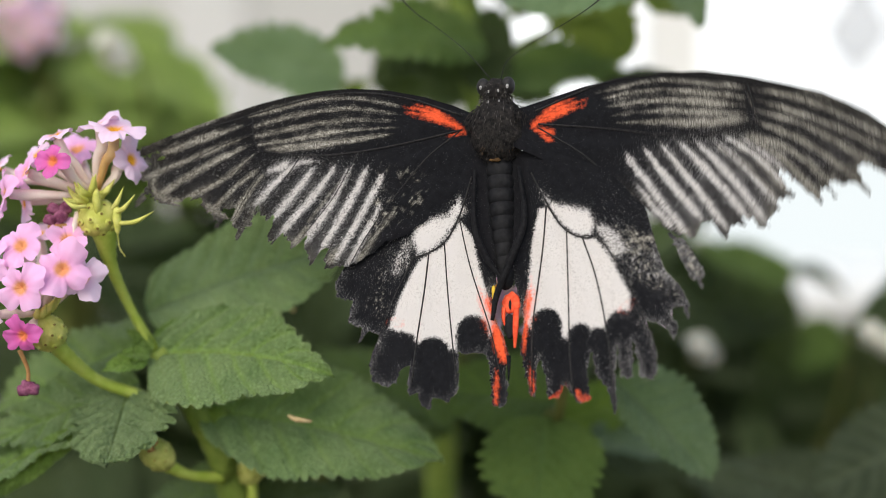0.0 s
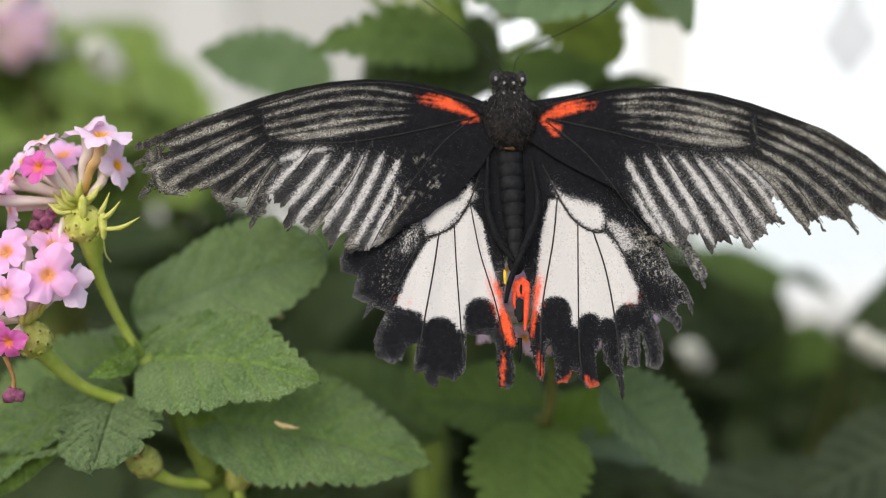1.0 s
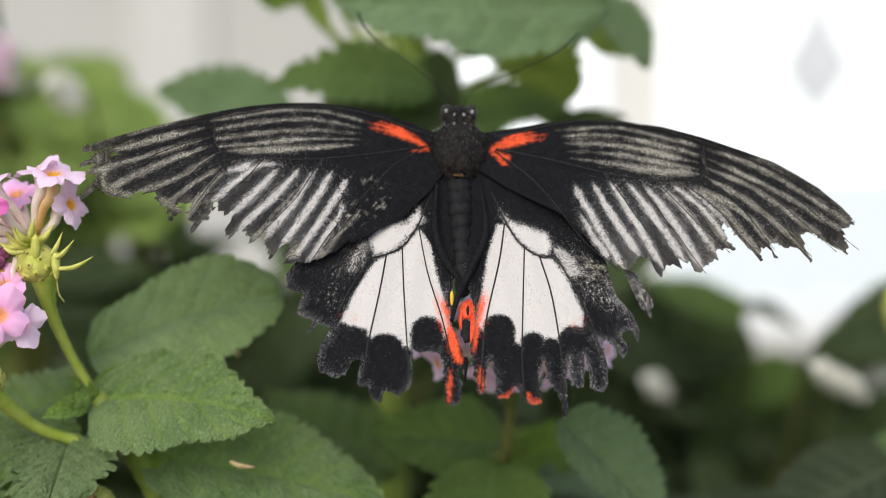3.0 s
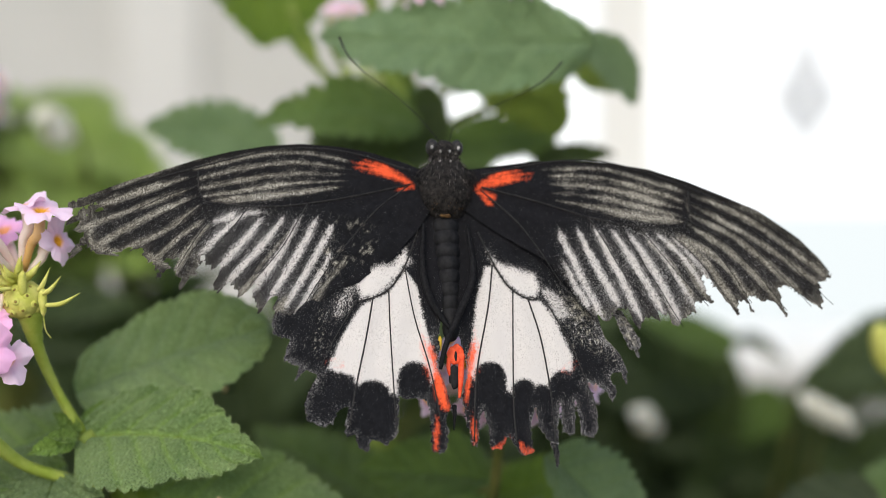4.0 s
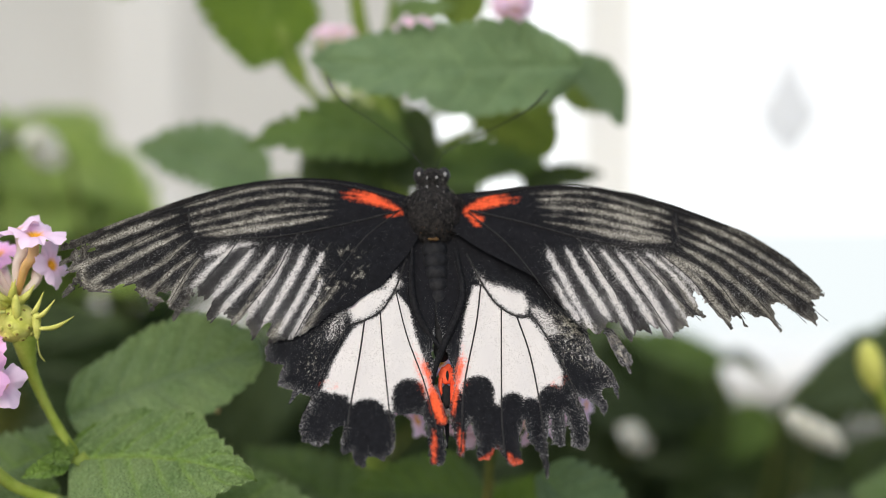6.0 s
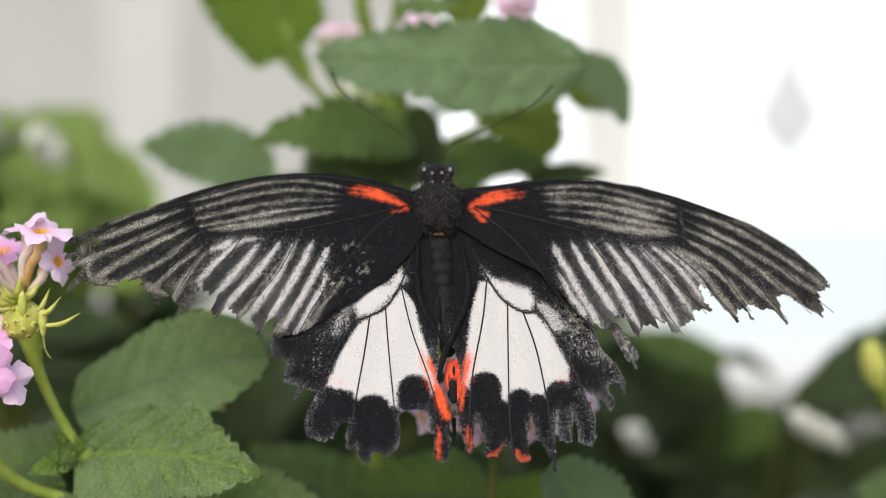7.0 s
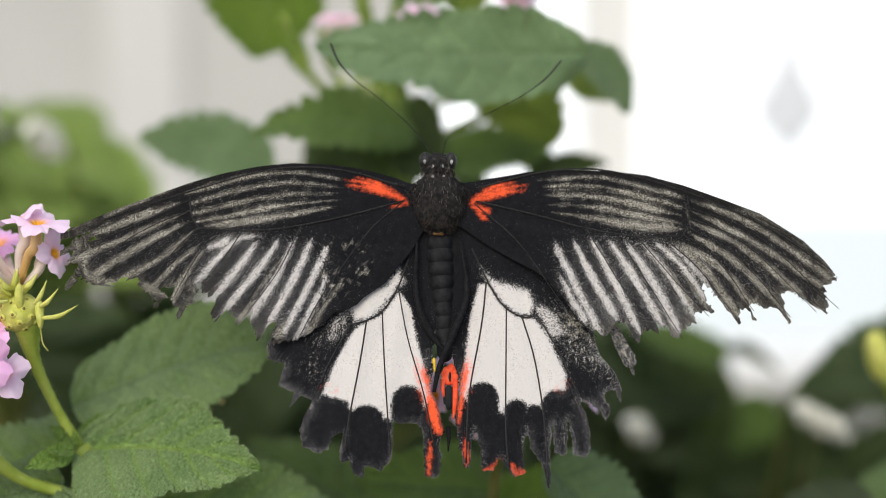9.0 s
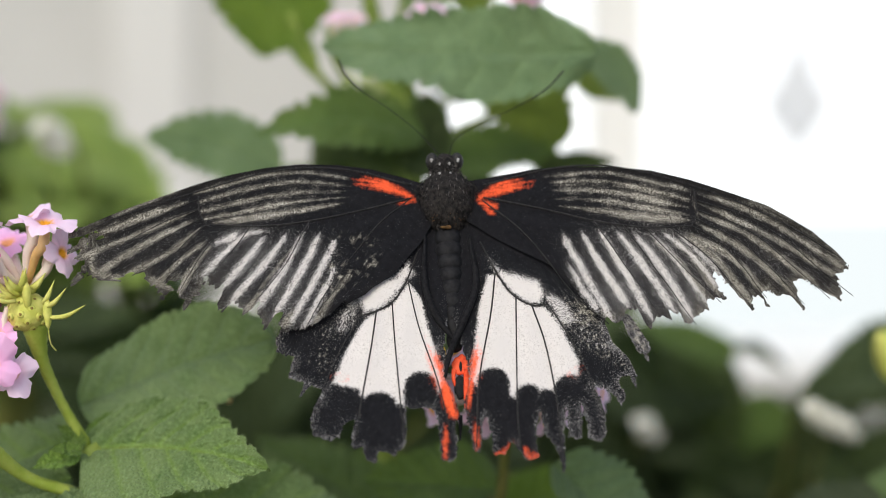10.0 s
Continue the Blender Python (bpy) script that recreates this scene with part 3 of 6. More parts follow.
def clipped(xs, zs, field):
    """The part of a grid where field > 0, cut cleanly along its edge: points and triangles."""
    nx, nz = len(xs), len(zs)
    pts = [(x, z) for x in xs for z in zs]
    used, out, tris, cuts = {}, [], [], {}

    def keep(i):
        if i not in used:
            used[i] = len(out)
            out.append(pts[i])
        return used[i]

    def cut(i, j):
        key = (min(i, j), max(i, j))
        if key not in cuts:
            t = field[i] / (field[i] - field[j])
            cuts[key] = len(out)
            out.append((pts[i][0] + t * (pts[j][0] - pts[i][0]), pts[i][1] + t * (pts[j][1] - pts[i][1])))
        return cuts[key]

    pos = (field > 0).reshape(nx, nz)
    some = pos[:-1, :-1] | pos[1:, :-1] | pos[:-1, 1:] | pos[1:, 1:]
    for i, j in zip(*np.nonzero(some)):
        a, b, c, d = i * nz + j, (i + 1) * nz + j, (i + 1) * nz + j + 1, i * nz + j + 1
        for tri in ((a, b, c), (a, c, d)):
            inn = [field[k] > 0 for k in tri]
            if all(inn):
                tris.append(tuple(keep(k) for k in tri))
            elif any(inn):
                ring = []
                for k in range(3):
                    u, v = tri[k], tri[(k + 1) % 3]
                    if field[u] > 0:
                        ring.append(keep(u))
                    if (field[u] > 0) != (field[v] > 0):
                        ring.append(cut(u, v))
                tris.append(tuple(ring))
    # small loose shreds fall away
    up = list(range(len(out)))

    def root(i):
        while up[i] != i:
            up[i] = up[up[i]]
            i = up[i]
        return i

    for tri in tris:
        a = root(tri[0])
        for k in tri[1:]:
            up[root(k)] = a
    size = collections.Counter(root(t[0]) for t in tris)
    tris = [t for t in tris if size[root(t[0])] > 150]
    return np.array(out), tris


def wing(name, parent, hinge, arch, outline, extra, white, black, grey, orange, veins, step=0.22, edge=0.5, seed=1.0, label="", y0=0.0, dusty=1.0, rays=(), cap=9.0, spike=0.6):
    """A wing in millimetres about the body: x to the side, z to the head; laid round its hinge in metres.
    white, orange, grey: fields of scales, each a function of the points."""
    o = np.array(outline)
    xs = np.arange(o[:, 0].min() - 1.5, o[:, 0].max() + 3.5, step)
    zs = np.arange(o[:, 1].min() - 2.5, o[:, 1].max() + 1.5, step)
    grid = np.array([(x, z) for x in xs for z in zs])
    f = poly_field(grid, outline)
    for e in extra:
        f = np.maximum(f, e(grid))
    near = np.abs(f) < 2.5
    wear = np.zeros(len(f))
    tip = np.clip((np.hypot(grid[near, 0], grid[near, 1]) - 14) / 12, 0.05, 1) * np.clip((6 - grid[near, 1]) / 6, 0.15, 1)
    # the front edge stays whole; the hind edge is torn along the rays
    k = int(1.8 / step)
    ins = (f > 0).reshape(len(xs), len(zs))
    front = np.zeros_like(ins)
    front[:, k:-k] = ~ins[:, 2 * k:] & ins[:, :-2 * k]
    tip = tip * np.where(front.ravel()[near], 0.12, 1.0)
    wear[near] = fray(grid[near], edge, seed) * tip
    if rays:
        rc = ray_coords(grid[near], rays)
        wear[near] += np.array([noise.noise(Vector((a * 0.5, 0.15 * b, c))) for a, b, c in rc]) * edge * 1.3 * tip
    p, tris = clipped(xs, zs, f + wear)
    y = np.array([arch(x, z) for x, z in p]) + y0
    verts = np.stack([p[:, 0], y, p[:, 1]], 1) / 1000 - np.asarray(hinge)
    me = mesh_of(name, verts, tris, WING)
    w = np.maximum.reduce([g(p) for g in white] + [np.full(len(p), -3.0)])
    w = np.minimum(w, cap)
    for g in black:
        w = np.minimum(w, -g(p))
    values = {"white": w, "grey": np.maximum.reduce([g(p) for g in grey] + [np.full(len(p), -3.0)]),
              "orange": np.maximum.reduce([g(p) for g in orange] + [np.full(len(p), -3.0)])}
    rim = poly_field(p, outline)
    away = np.hypot(p[:, 0], p[:, 1])
    if rays:
        # pale dust gathers along the torn hind edge and the tip
        wash = -0.85 + 0.75 * np.clip((away - 22) / 10, 0, 1) * np.clip(1 - rim / 4.0, 0, 1) * np.clip((8 - p[:, 1]) / 10, 0, 1) + 0.15 * np.clip((away - 30) / 30, 0, 1)
        values["grey"] = np.maximum(values["grey"], wash)
    values["worn"] = np.clip(np.hypot(p[:, 0], p[:, 1]) / 45 - 0.25, 0, 1) * 0.6 + np.clip(1 - rim / 2.5, 0, 1) * np.clip(np.hypot(p[:, 0], p[:, 1]) / 20 - 0.5, 0, 1) * 0.7
    values["worn"] = values["worn"] * dusty - 0.5 * (1 - dusty)
    # loose scales beside the white, along worn edges and over the rubbed outer wing
    beside = np.clip(1 + w / 1.5, 0, 1) ** 1.5
    if rays:
        rubbed = 0.34 * np.clip((away - 16) / 14, 0, 1) * np.clip((2 - p[:, 1]) / 9, 0.25, 1)
    else:
        rubbed = 0.46 * np.clip(1 - rim / 1.7, 0, 1) * np.clip((-14 - p[:, 1]) / 6, 0, 1) + 0.14 * np.clip((np.abs(p[:, 0]) - 12) / 6, 0, 1)
    values["dust"] = np.clip(0.12 + rubbed + 0.34 * beside, 0, 1)
    # a narrow pale fringe of bare scales along the torn edge
    fringe = -0.95 + 0.72 * np.clip(1 - np.abs(rim) / 0.55, 0, 1) * np.clip((6 - p[:, 1]) / 6, 0, 1) * np.clip((away - 12) / 10, 0, 1)
    values["grey"] = np.maximum(values["grey"], fringe)
    for key, v in values.items():
        me.attributes.new(key, "FLOAT", "POINT").data.foreach_set("value", np.asarray(v, float))
    rc = ray_coords(p, rays or veins)
    me.attributes.new("ray", "FLOAT_VECTOR", "POINT").data.foreach_set("vector", rc.ravel())
    me.attributes.new("rayed", "FLOAT", "POINT").data.foreach_set("value", np.full(len(p), 1.0 if rays else 0.2))
    ob = put(name, me, parent, Matrix.Translation(hinge), label)
    for line, r0, r1 in veins:
        l = smooth_line(line, 14)
        inside = poly_field(l, outline) > -spike
        l = l[inside]
        if len(l) < 3:
            continue
        q = [np.array((x, arch(x, z) + y0 - 0.05, z)) / 1000 - np.asarray(hinge) for x, z in l]
        v, fc = tube_data(q, [r0 / 1000, r1 / 1000], 26, 6, 0.18)
        put("vein", mesh_of("vein", v, fc, VEIN), ob)
    return ob


def streaks(rows, soft=1.0):
    return [lambda p, r=r: soft * streak_field(p, *r) for r in rows]


butterfly = thing("butterfly", "black swallowtail butterfly with white-striped, tattered wings and orange marks", "butterfly")


def arch_fore(x, z):
    a = abs(x) / 62
    return -2.2 * math.sin(math.pi * min(1, a)) * 0.6 - 0.5 + 0.12 * math.sin(z * 1.1 + 0.25 * abs(x))


def arch_hind(x, z):
    return 0.25 - 0.5 * math.sin(min(1, abs(x) / 25) * math.pi) + 0.10 * math.sin(abs(x) * 1.3 + z * 0.2)


# left forewing, outline and marks placed to fit the camera's view
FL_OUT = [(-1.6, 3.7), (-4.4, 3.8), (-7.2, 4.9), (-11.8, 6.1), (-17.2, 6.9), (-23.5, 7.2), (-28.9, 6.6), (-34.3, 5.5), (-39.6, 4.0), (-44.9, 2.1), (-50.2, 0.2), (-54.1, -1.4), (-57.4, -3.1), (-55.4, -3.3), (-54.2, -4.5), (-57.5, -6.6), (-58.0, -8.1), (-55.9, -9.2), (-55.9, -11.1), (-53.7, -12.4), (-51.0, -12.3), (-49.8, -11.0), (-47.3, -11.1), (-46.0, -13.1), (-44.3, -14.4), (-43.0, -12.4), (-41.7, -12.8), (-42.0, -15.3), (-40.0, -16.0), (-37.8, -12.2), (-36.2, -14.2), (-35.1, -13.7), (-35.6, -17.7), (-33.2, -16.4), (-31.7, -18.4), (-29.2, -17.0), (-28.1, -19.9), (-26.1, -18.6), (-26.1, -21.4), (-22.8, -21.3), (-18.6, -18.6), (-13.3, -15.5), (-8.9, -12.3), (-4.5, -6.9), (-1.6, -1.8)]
fl_white = [([(-17.4, -5.6), (-20.3, -11.9), (-24.4, -19.9)], -0.35, 0.52, 0.55, 0.49, 0.25), ([(-19.9, -4.6), (-22.5, -10.5), (-27.1, -19.1)], -0.35, 0.44, 0.68, 0.54, 0.25),
            ([(-22.4, -4.2), (-25.8, -11.5), (-29.9, -17.9)], -0.35, 0.35, 0.61, 0.59, 0.25), ([(-25.0, -4.6), (-27.9, -9.2), (-33.9, -16.8)], -0.35, 0.31, 0.55, 0.59, 0.25),
            ([(-28.6, -5.1), (-30.6, -8.3), (-35.1, -14.2)], -0.35, 0.31, 0.55, 0.59, 0.25), ([(-28.0, -4.6), (-31.6, -5.0), (-34.6, -7.9), (-38.0, -11.9)], -0.35, 0.27, 0.43, 0.49, 0.54, 0.25),
            ([(-33.1, -4.6), (-33.9, -5.5), (-36.2, -6.4)], -0.35, 0.35, 0.73, 0.30, 0.25), ([(-17.4, -10.2), (-19.8, -15.5), (-22.6, -21.3)], -0.35, 0.27, 0.49, 0.49, 0.25),
            ([(-21.0, -1.0), (-27.0, -1.9), (-34.0, -2.7)], -0.60, -0.08, 0.02, -0.30)]
fl_grey = [([(-15.0, -11.4), (-17.6, -15.0), (-20.6, -19.9)], -0.70, 0.38, 0.46, 0.48, 0.44), ([(-36.6, -6.4), (-39.4, -10.1), (-42.3, -15.5)], -0.70, 0.37, 0.55, 0.66, 0.59), ([(-23.3, -17.7), (-25.4, -20.4)], -0.70, 0.48, 0.65, 0.79, 0.65), ([(-29.1, -15.0), (-30.8, -17.7)], -0.70, 0.43, 0.65, 0.79, 0.65), ([(-41.5, -14.2), (-43.3, -13.7), (-46.0, -12.4)], -0.70, 0.42, 0.55, 0.66, 0.59), ([(-55.9, -7.0), (-54.9, -10.6), (-50.4, -11.9)], -0.70, 0.47, 0.61, 0.74, 0.65), ([(-37.8, -6.1), (-41.7, -9.2), (-45.5, -13.5)], -0.10, 0.38, 0.50, 0.60, 0.55),
           ([(-38.7, -3.8), (-43.5, -7.9), (-50.0, -11.3)], -0.10, 0.38, 0.52, 0.62, 0.52), ([(-39.4, -2.2), (-46.2, -5.6), (-54.9, -11.1)], -0.10, 0.36, 0.54, 0.64, 0.55), ([(-40.0, -0.8), (-47.2, -3.8), (-56.8, -7.9)], -0.10, 0.36, 0.50, 0.60, 0.52),
           ([(-40.4, 1.0), (-47.3, -1.4), (-53.8, -3.8)], -0.10, 0.37, 0.55, 0.66, 0.59),
           ([(-23.9, -6.9), (-26.5, -10.6), (-29.1, -14.2)], -0.70, 0.19, 0.27, 0.33, 0.34), ([(-37.6, 4.7), (-44.7, 2.3), (-52.6, -1.1)], -0.70, 0.27, 0.37, 0.43, 0.44)]
fl_cell = [([(-13.4, 4.2), (-23.1, 5.6), (-30.8, 4.8), (-39.9, 2.3)], -0.60, 0.14, 0.40, 0.44, 0.25), ([(-13.9, 3.0), (-23.1, 3.9), (-30.8, 2.9), (-39.0, 0.7)], -0.60, 0.14, 0.40, 0.44, 0.25),
           ([(-13.5, 2.2), (-24.1, 2.1), (-30.7, 1.0), (-38.6, -0.9)], -0.60, 0.14, 0.40, 0.44, 0.25), ([(-13.8, 1.3), (-24.1, 0.4), (-30.6, -0.9), (-38.0, -2.2)], -0.60, 0.14, 0.44, 0.50, 0.25),
           ([(-14.4, 0.4), (-24.0, -1.3), (-29.5, -2.2), (-36.9, -3.0)], -0.60, 0.28, 0.62, 0.66, 0.25)]
fl_orange = [([(-15.1, 4.5), (-10.7, 3.7), (-5.9, 1.4)], -0.15, 0.42, 0.26), ([(-14.7, 3.6), (-10.3, 3.1), (-5.9, 1.4)], -0.15, 0.47, 0.26), ([(-13.6, 2.9), (-9.8, 2.6), (-6.2, 1.4)], -0.25, 0.38, 0.17), ([(-13.9, 5.1), (-10.3, 4.1), (-6.6, 2.0)], -0.35, 0.30, 0.17), ([(-7.7, 0.1), (-5.3, 0.8)], -0.05, 0.21)]
fl_veins = [([(-5.7, 1.1), (-15.1, -1.5), (-24.0, -3.3), (-31.1, -3.8), (-37.8, -3.3)], 0.14, 0.11), ([(-37.8, -3.3), (-39.0, -1.3), (-39.3, 1.7)], 0.11, 0.11),
            ([(-5.7, 3.3), (-15.2, 5.9), (-26.0, 6.2), (-39.4, 2.6), (-50.8, -1.1), (-56.1, -3.4)], 0.16, 0.08), ([(-37.8, -3.3), (-41.7, -7.0), (-45.5, -12.4)], 0.10, 0.05),
            ([(-38.5, -2.0), (-45.3, -6.1), (-53.1, -11.9)], 0.10, 0.05), ([(-39.1, -0.4), (-46.3, -3.4), (-56.2, -9.7)], 0.10, 0.05), ([(-39.3, 1.2), (-47.2, -2.4), (-55.1, -5.6)], 0.10, 0.05),
            ([(-35.2, -3.7), (-38.1, -7.9), (-41.5, -14.2)], 0.10, 0.05), ([(-31.1, -3.9), (-33.7, -7.9), (-37.1, -12.4)], 0.10, 0.05), ([(-26.7, -3.7), (-30.1, -9.7), (-34.8, -16.4)], 0.10, 0.05),
            ([(-21.8, -2.9), (-25.6, -10.6), (-30.8, -17.7)], 0.10, 0.05), ([(-6.1, 0.8), (-11.5, -4.2), (-18.5, -14.1), (-22.3, -21.1)], 0.12, 0.06)]
# right forewing, outline and marks placed to fit the camera's view
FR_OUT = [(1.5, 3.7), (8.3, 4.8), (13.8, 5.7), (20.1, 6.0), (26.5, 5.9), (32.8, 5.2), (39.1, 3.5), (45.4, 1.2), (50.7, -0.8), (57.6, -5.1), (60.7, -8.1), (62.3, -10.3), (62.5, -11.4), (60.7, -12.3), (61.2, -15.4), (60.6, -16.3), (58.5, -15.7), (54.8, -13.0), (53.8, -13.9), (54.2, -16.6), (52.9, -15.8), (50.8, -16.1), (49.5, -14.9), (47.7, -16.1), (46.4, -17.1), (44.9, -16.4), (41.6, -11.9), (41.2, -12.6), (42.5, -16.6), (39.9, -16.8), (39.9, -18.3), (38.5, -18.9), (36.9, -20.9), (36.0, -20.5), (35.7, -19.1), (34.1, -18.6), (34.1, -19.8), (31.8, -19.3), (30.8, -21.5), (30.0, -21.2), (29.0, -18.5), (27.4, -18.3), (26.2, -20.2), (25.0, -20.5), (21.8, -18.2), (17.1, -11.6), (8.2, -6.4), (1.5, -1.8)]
fr_white = [([(31.4, -5.1), (35.8, -10.6), (39.9, -17.5)], -0.35, 0.27, 0.41, 0.36, 0.09), ([(35.9, -5.6), (40.1, -9.8), (43.7, -15.1)], -0.40, 0.20, 0.36, 0.27, 0.00), ([(17.8, -5.1), (21.1, -12.0), (25.0, -20.0)], -0.35, 0.53, 0.60, 0.54, 0.27), ([(20.8, -4.7), (23.9, -11.1), (27.7, -17.8)], -0.35, 0.39, 0.67, 0.65, 0.27),
            ([(23.4, -4.3), (27.0, -11.1), (31.2, -20.0)], -0.35, 0.39, 0.67, 0.59, 0.27), ([(26.2, -4.7), (30.1, -10.6), (34.8, -18.7)], -0.35, 0.39, 0.67, 0.59, 0.27),
            ([(28.9, -5.1), (33.2, -11.5), (37.5, -20.0)], -0.35, 0.39, 0.67, 0.65, 0.27), ([(33.4, -5.1), (37.8, -9.2), (42.1, -15.1)], -0.35, 0.27, 0.46, 0.39, 0.05),
            ([(18.5, -10.2), (20.8, -14.7), (22.8, -18.3)], -0.35, 0.24, 0.54, 0.59, 0.27),
            ([(22.0, -1.5), (28.5, -2.5), (35.5, -3.3)], -0.60, -0.08, 0.02, -0.30)]
fr_grey = [([(34.8, -6.2), (38.7, -10.4), (41.9, -15.9)], -0.40, 0.50, 0.70, 0.60, 0.30), ([(36.1, -5.4), (41.4, -9.6), (46.5, -16.8)], -0.70, 0.37, 0.55, 0.66, 0.59), ([(31.6, -6.0), (36.0, -10.5), (39.4, -15.9)], -0.70, 0.23, 0.46, 0.56, 0.49), ([(36.9, -5.3), (44.1, -9.6), (49.2, -15.9)], -0.08, 0.42, 0.52, 0.60, 0.50), ([(38.8, -3.8), (46.8, -8.7), (53.7, -15.9)], -0.08, 0.42, 0.52, 0.60, 0.50),
           ([(39.7, -2.2), (47.8, -6.4), (57.4, -14.1)], -0.08, 0.42, 0.52, 0.60, 0.50), ([(39.8, -0.5), (49.7, -5.5), (60.2, -12.3)], -0.08, 0.40, 0.50, 0.58, 0.50), ([(39.4, 1.4), (49.8, -2.8), (62.0, -11.4)], -0.08, 0.38, 0.46, 0.54, 0.48),
           ([(38.6, 2.3), (39.2, -1.0), (39.6, -3.7)], -0.40, 0.15, 0.05), ([(-39.3, 1.1), (-38.8, -1.2), (-38.1, -3.0)], -0.20, 0.25, 0.00), ([(23.7, -18.2), (25.0, -19.5)], -0.70, 0.48, 0.59, 0.71, 0.59)]
fr_cell = [([(13.4, 4.2), (24.0, 4.9), (31.0, 3.6), (38.4, 1.6)], -0.60, 0.12, 0.40, 0.34, 0.20), ([(13.6, 3.2), (23.4, 3.5), (30.3, 2.2), (38.2, 0.0)], -0.60, 0.12, 0.42, 0.36, 0.20),
           ([(13.8, 1.9), (23.3, 1.9), (30.2, 0.7), (38.1, -1.3)], -0.60, 0.12, 0.44, 0.40, 0.20), ([(14.2, 0.6), (24.4, 0.0), (30.1, -1.1), (38.0, -2.6)], -0.60, 0.12, 0.46, 0.42, 0.20),
           ([(15.0, -0.5), (24.3, -1.7), (30.0, -2.8), (38.0, -3.5)], -0.75, 0.20, 0.70, 0.72, 0.30)]
fr_orange = [([(13.9, 3.7), (9.7, 3.0), (4.9, 1.1)], -0.15, 0.42, 0.26), ([(13.6, 2.8), (9.7, 2.3), (4.9, 1.0)], -0.15, 0.42, 0.26), ([(11.9, 2.1), (8.8, 1.9), (5.2, 0.9)], -0.30, 0.34, 0.17), ([(12.7, 4.3), (9.2, 3.5), (6.0, 1.9)], -0.35, 0.34, 0.17), ([(4.9, 0.6), (6.0, 0.0), (7.6, -0.5)], -0.15, 0.47, 0.34), ([(5.4, -0.2), (7.0, -1.6)], -0.15, 0.34)]
fr_veins = [([(5.8, 1.1), (15.5, -1.3), (23.6, -3.5), (31.6, -4.7), (38.4, -4.5)], 0.14, 0.11), ([(38.4, -4.5), (39.4, -1.9), (39.2, 1.8)], 0.11, 0.11),
            ([(5.8, 3.1), (16.5, 5.7), (27.4, 5.8), (40.9, 1.8), (53.3, -3.9), (62.1, -10.0)], 0.16, 0.08), ([(38.4, -4.5), (43.3, -7.8), (49.2, -16.4)], 0.10, 0.05),
            ([(39.1, -3.2), (46.9, -7.8), (55.0, -17.3)], 0.10, 0.05), ([(39.4, -1.6), (47.9, -5.5), (59.1, -16.4)], 0.10, 0.05), ([(39.3, 0.0), (49.7, -4.1), (62.7, -15.9)], 0.10, 0.05),
            ([(35.2, -4.8), (40.5, -9.6), (46.5, -17.7)], 0.10, 0.05), ([(31.2, -4.7), (35.5, -10.1), (42.0, -17.3)], 0.10, 0.05), ([(27.6, -4.2), (31.9, -11.0), (37.9, -20.9)], 0.10, 0.05),
            ([(23.1, -3.5), (27.9, -11.5), (32.6, -19.5)], 0.10, 0.05), ([(5.8, 0.5), (12.7, -6.0), (19.7, -16.0), (24.6, -20.6)], 0.12, 0.06)]
# left hindwing, outline and marks placed to fit the camera's view
HL_OUT = [(-0.2, -2.7), (-0.2, -15.4), (-0.4, -20.7), (-0.9, -23.8), (-0.7, -26.1), (-1.1, -28.7), (-0.0, -30.9), (1.2, -34.4), (1.0, -35.8), (0.5, -36.5), (0.8, -38.7), (0.5, -41.5), (-0.2, -42.2), (-1.6, -42.4), (-1.9, -38.3), (-2.1, -35.1), (-2.6, -34.1), (-4.2, -33.9), (-5.8, -34.1), (-6.8, -33.5), (-6.6, -37.4), (-7.1, -40.0), (-8.5, -41.3), (-10.7, -40.4), (-11.1, -42.4), (-12.7, -41.7), (-13.3, -39.5), (-14.5, -40.4), (-14.8, -38.2), (-14.3, -35.7), (-16.0, -36.1), (-16.4, -38.2), (-18.1, -38.7), (-20.3, -37.8), (-21.0, -35.2), (-20.4, -33.1), (-19.1, -30.9), (-20.9, -30.0), (-22.6, -31.7), (-22.2, -29.6), (-24.6, -28.3), (-23.6, -25.2), (-26.3, -24.3), (-26.5, -22.1), (-24.6, -19.0), (-19.4, -11.8), (-12.4, -5.5), (-7.0, -2.8)]
hl_white = [lambda p: 0.5 * poly_field(p, [(-6.3, -9.5), (-5.5, -11.8), (-6.4, -12.9), (-8.7, -16.3), (-10.9, -18.1), (-13.1, -18.3), (-14.1, -16.0), (-13.4, -13.9), (-11.0, -12.8), (-8.3, -12.1)]),
            lambda p: poly_field(p, [(-6.2, -13.2), (-4.3, -15.9), (-3.2, -20.8), (-2.0, -25.2), (-0.9, -30.0), (-2.5, -32.6), (-6.8, -33.5), (-12.1, -32.6), (-17.8, -29.6), (-15.7, -24.3), (-13.1, -19.4), (-11.3, -18.4), (-8.7, -16.8)]),
            lambda p: np.minimum(0.0, 0.35 * poly_field(p, [(-13.9, -15.9), (-15.1, -15.9), (-16.8, -19.0), (-17.1, -21.2), (-15.9, -21.6), (-14.5, -19.4)]) - 0.12)]
hl_grey = [marbled([(-13.9, -15.9), (-15.8, -16.1), (-19.3, -20.8), (-21.4, -26.1), (-19.2, -27.8), (-16.6, -24.3), (-14.7, -19.9)], 2.6, 0.45, 1.0, 4.0)]
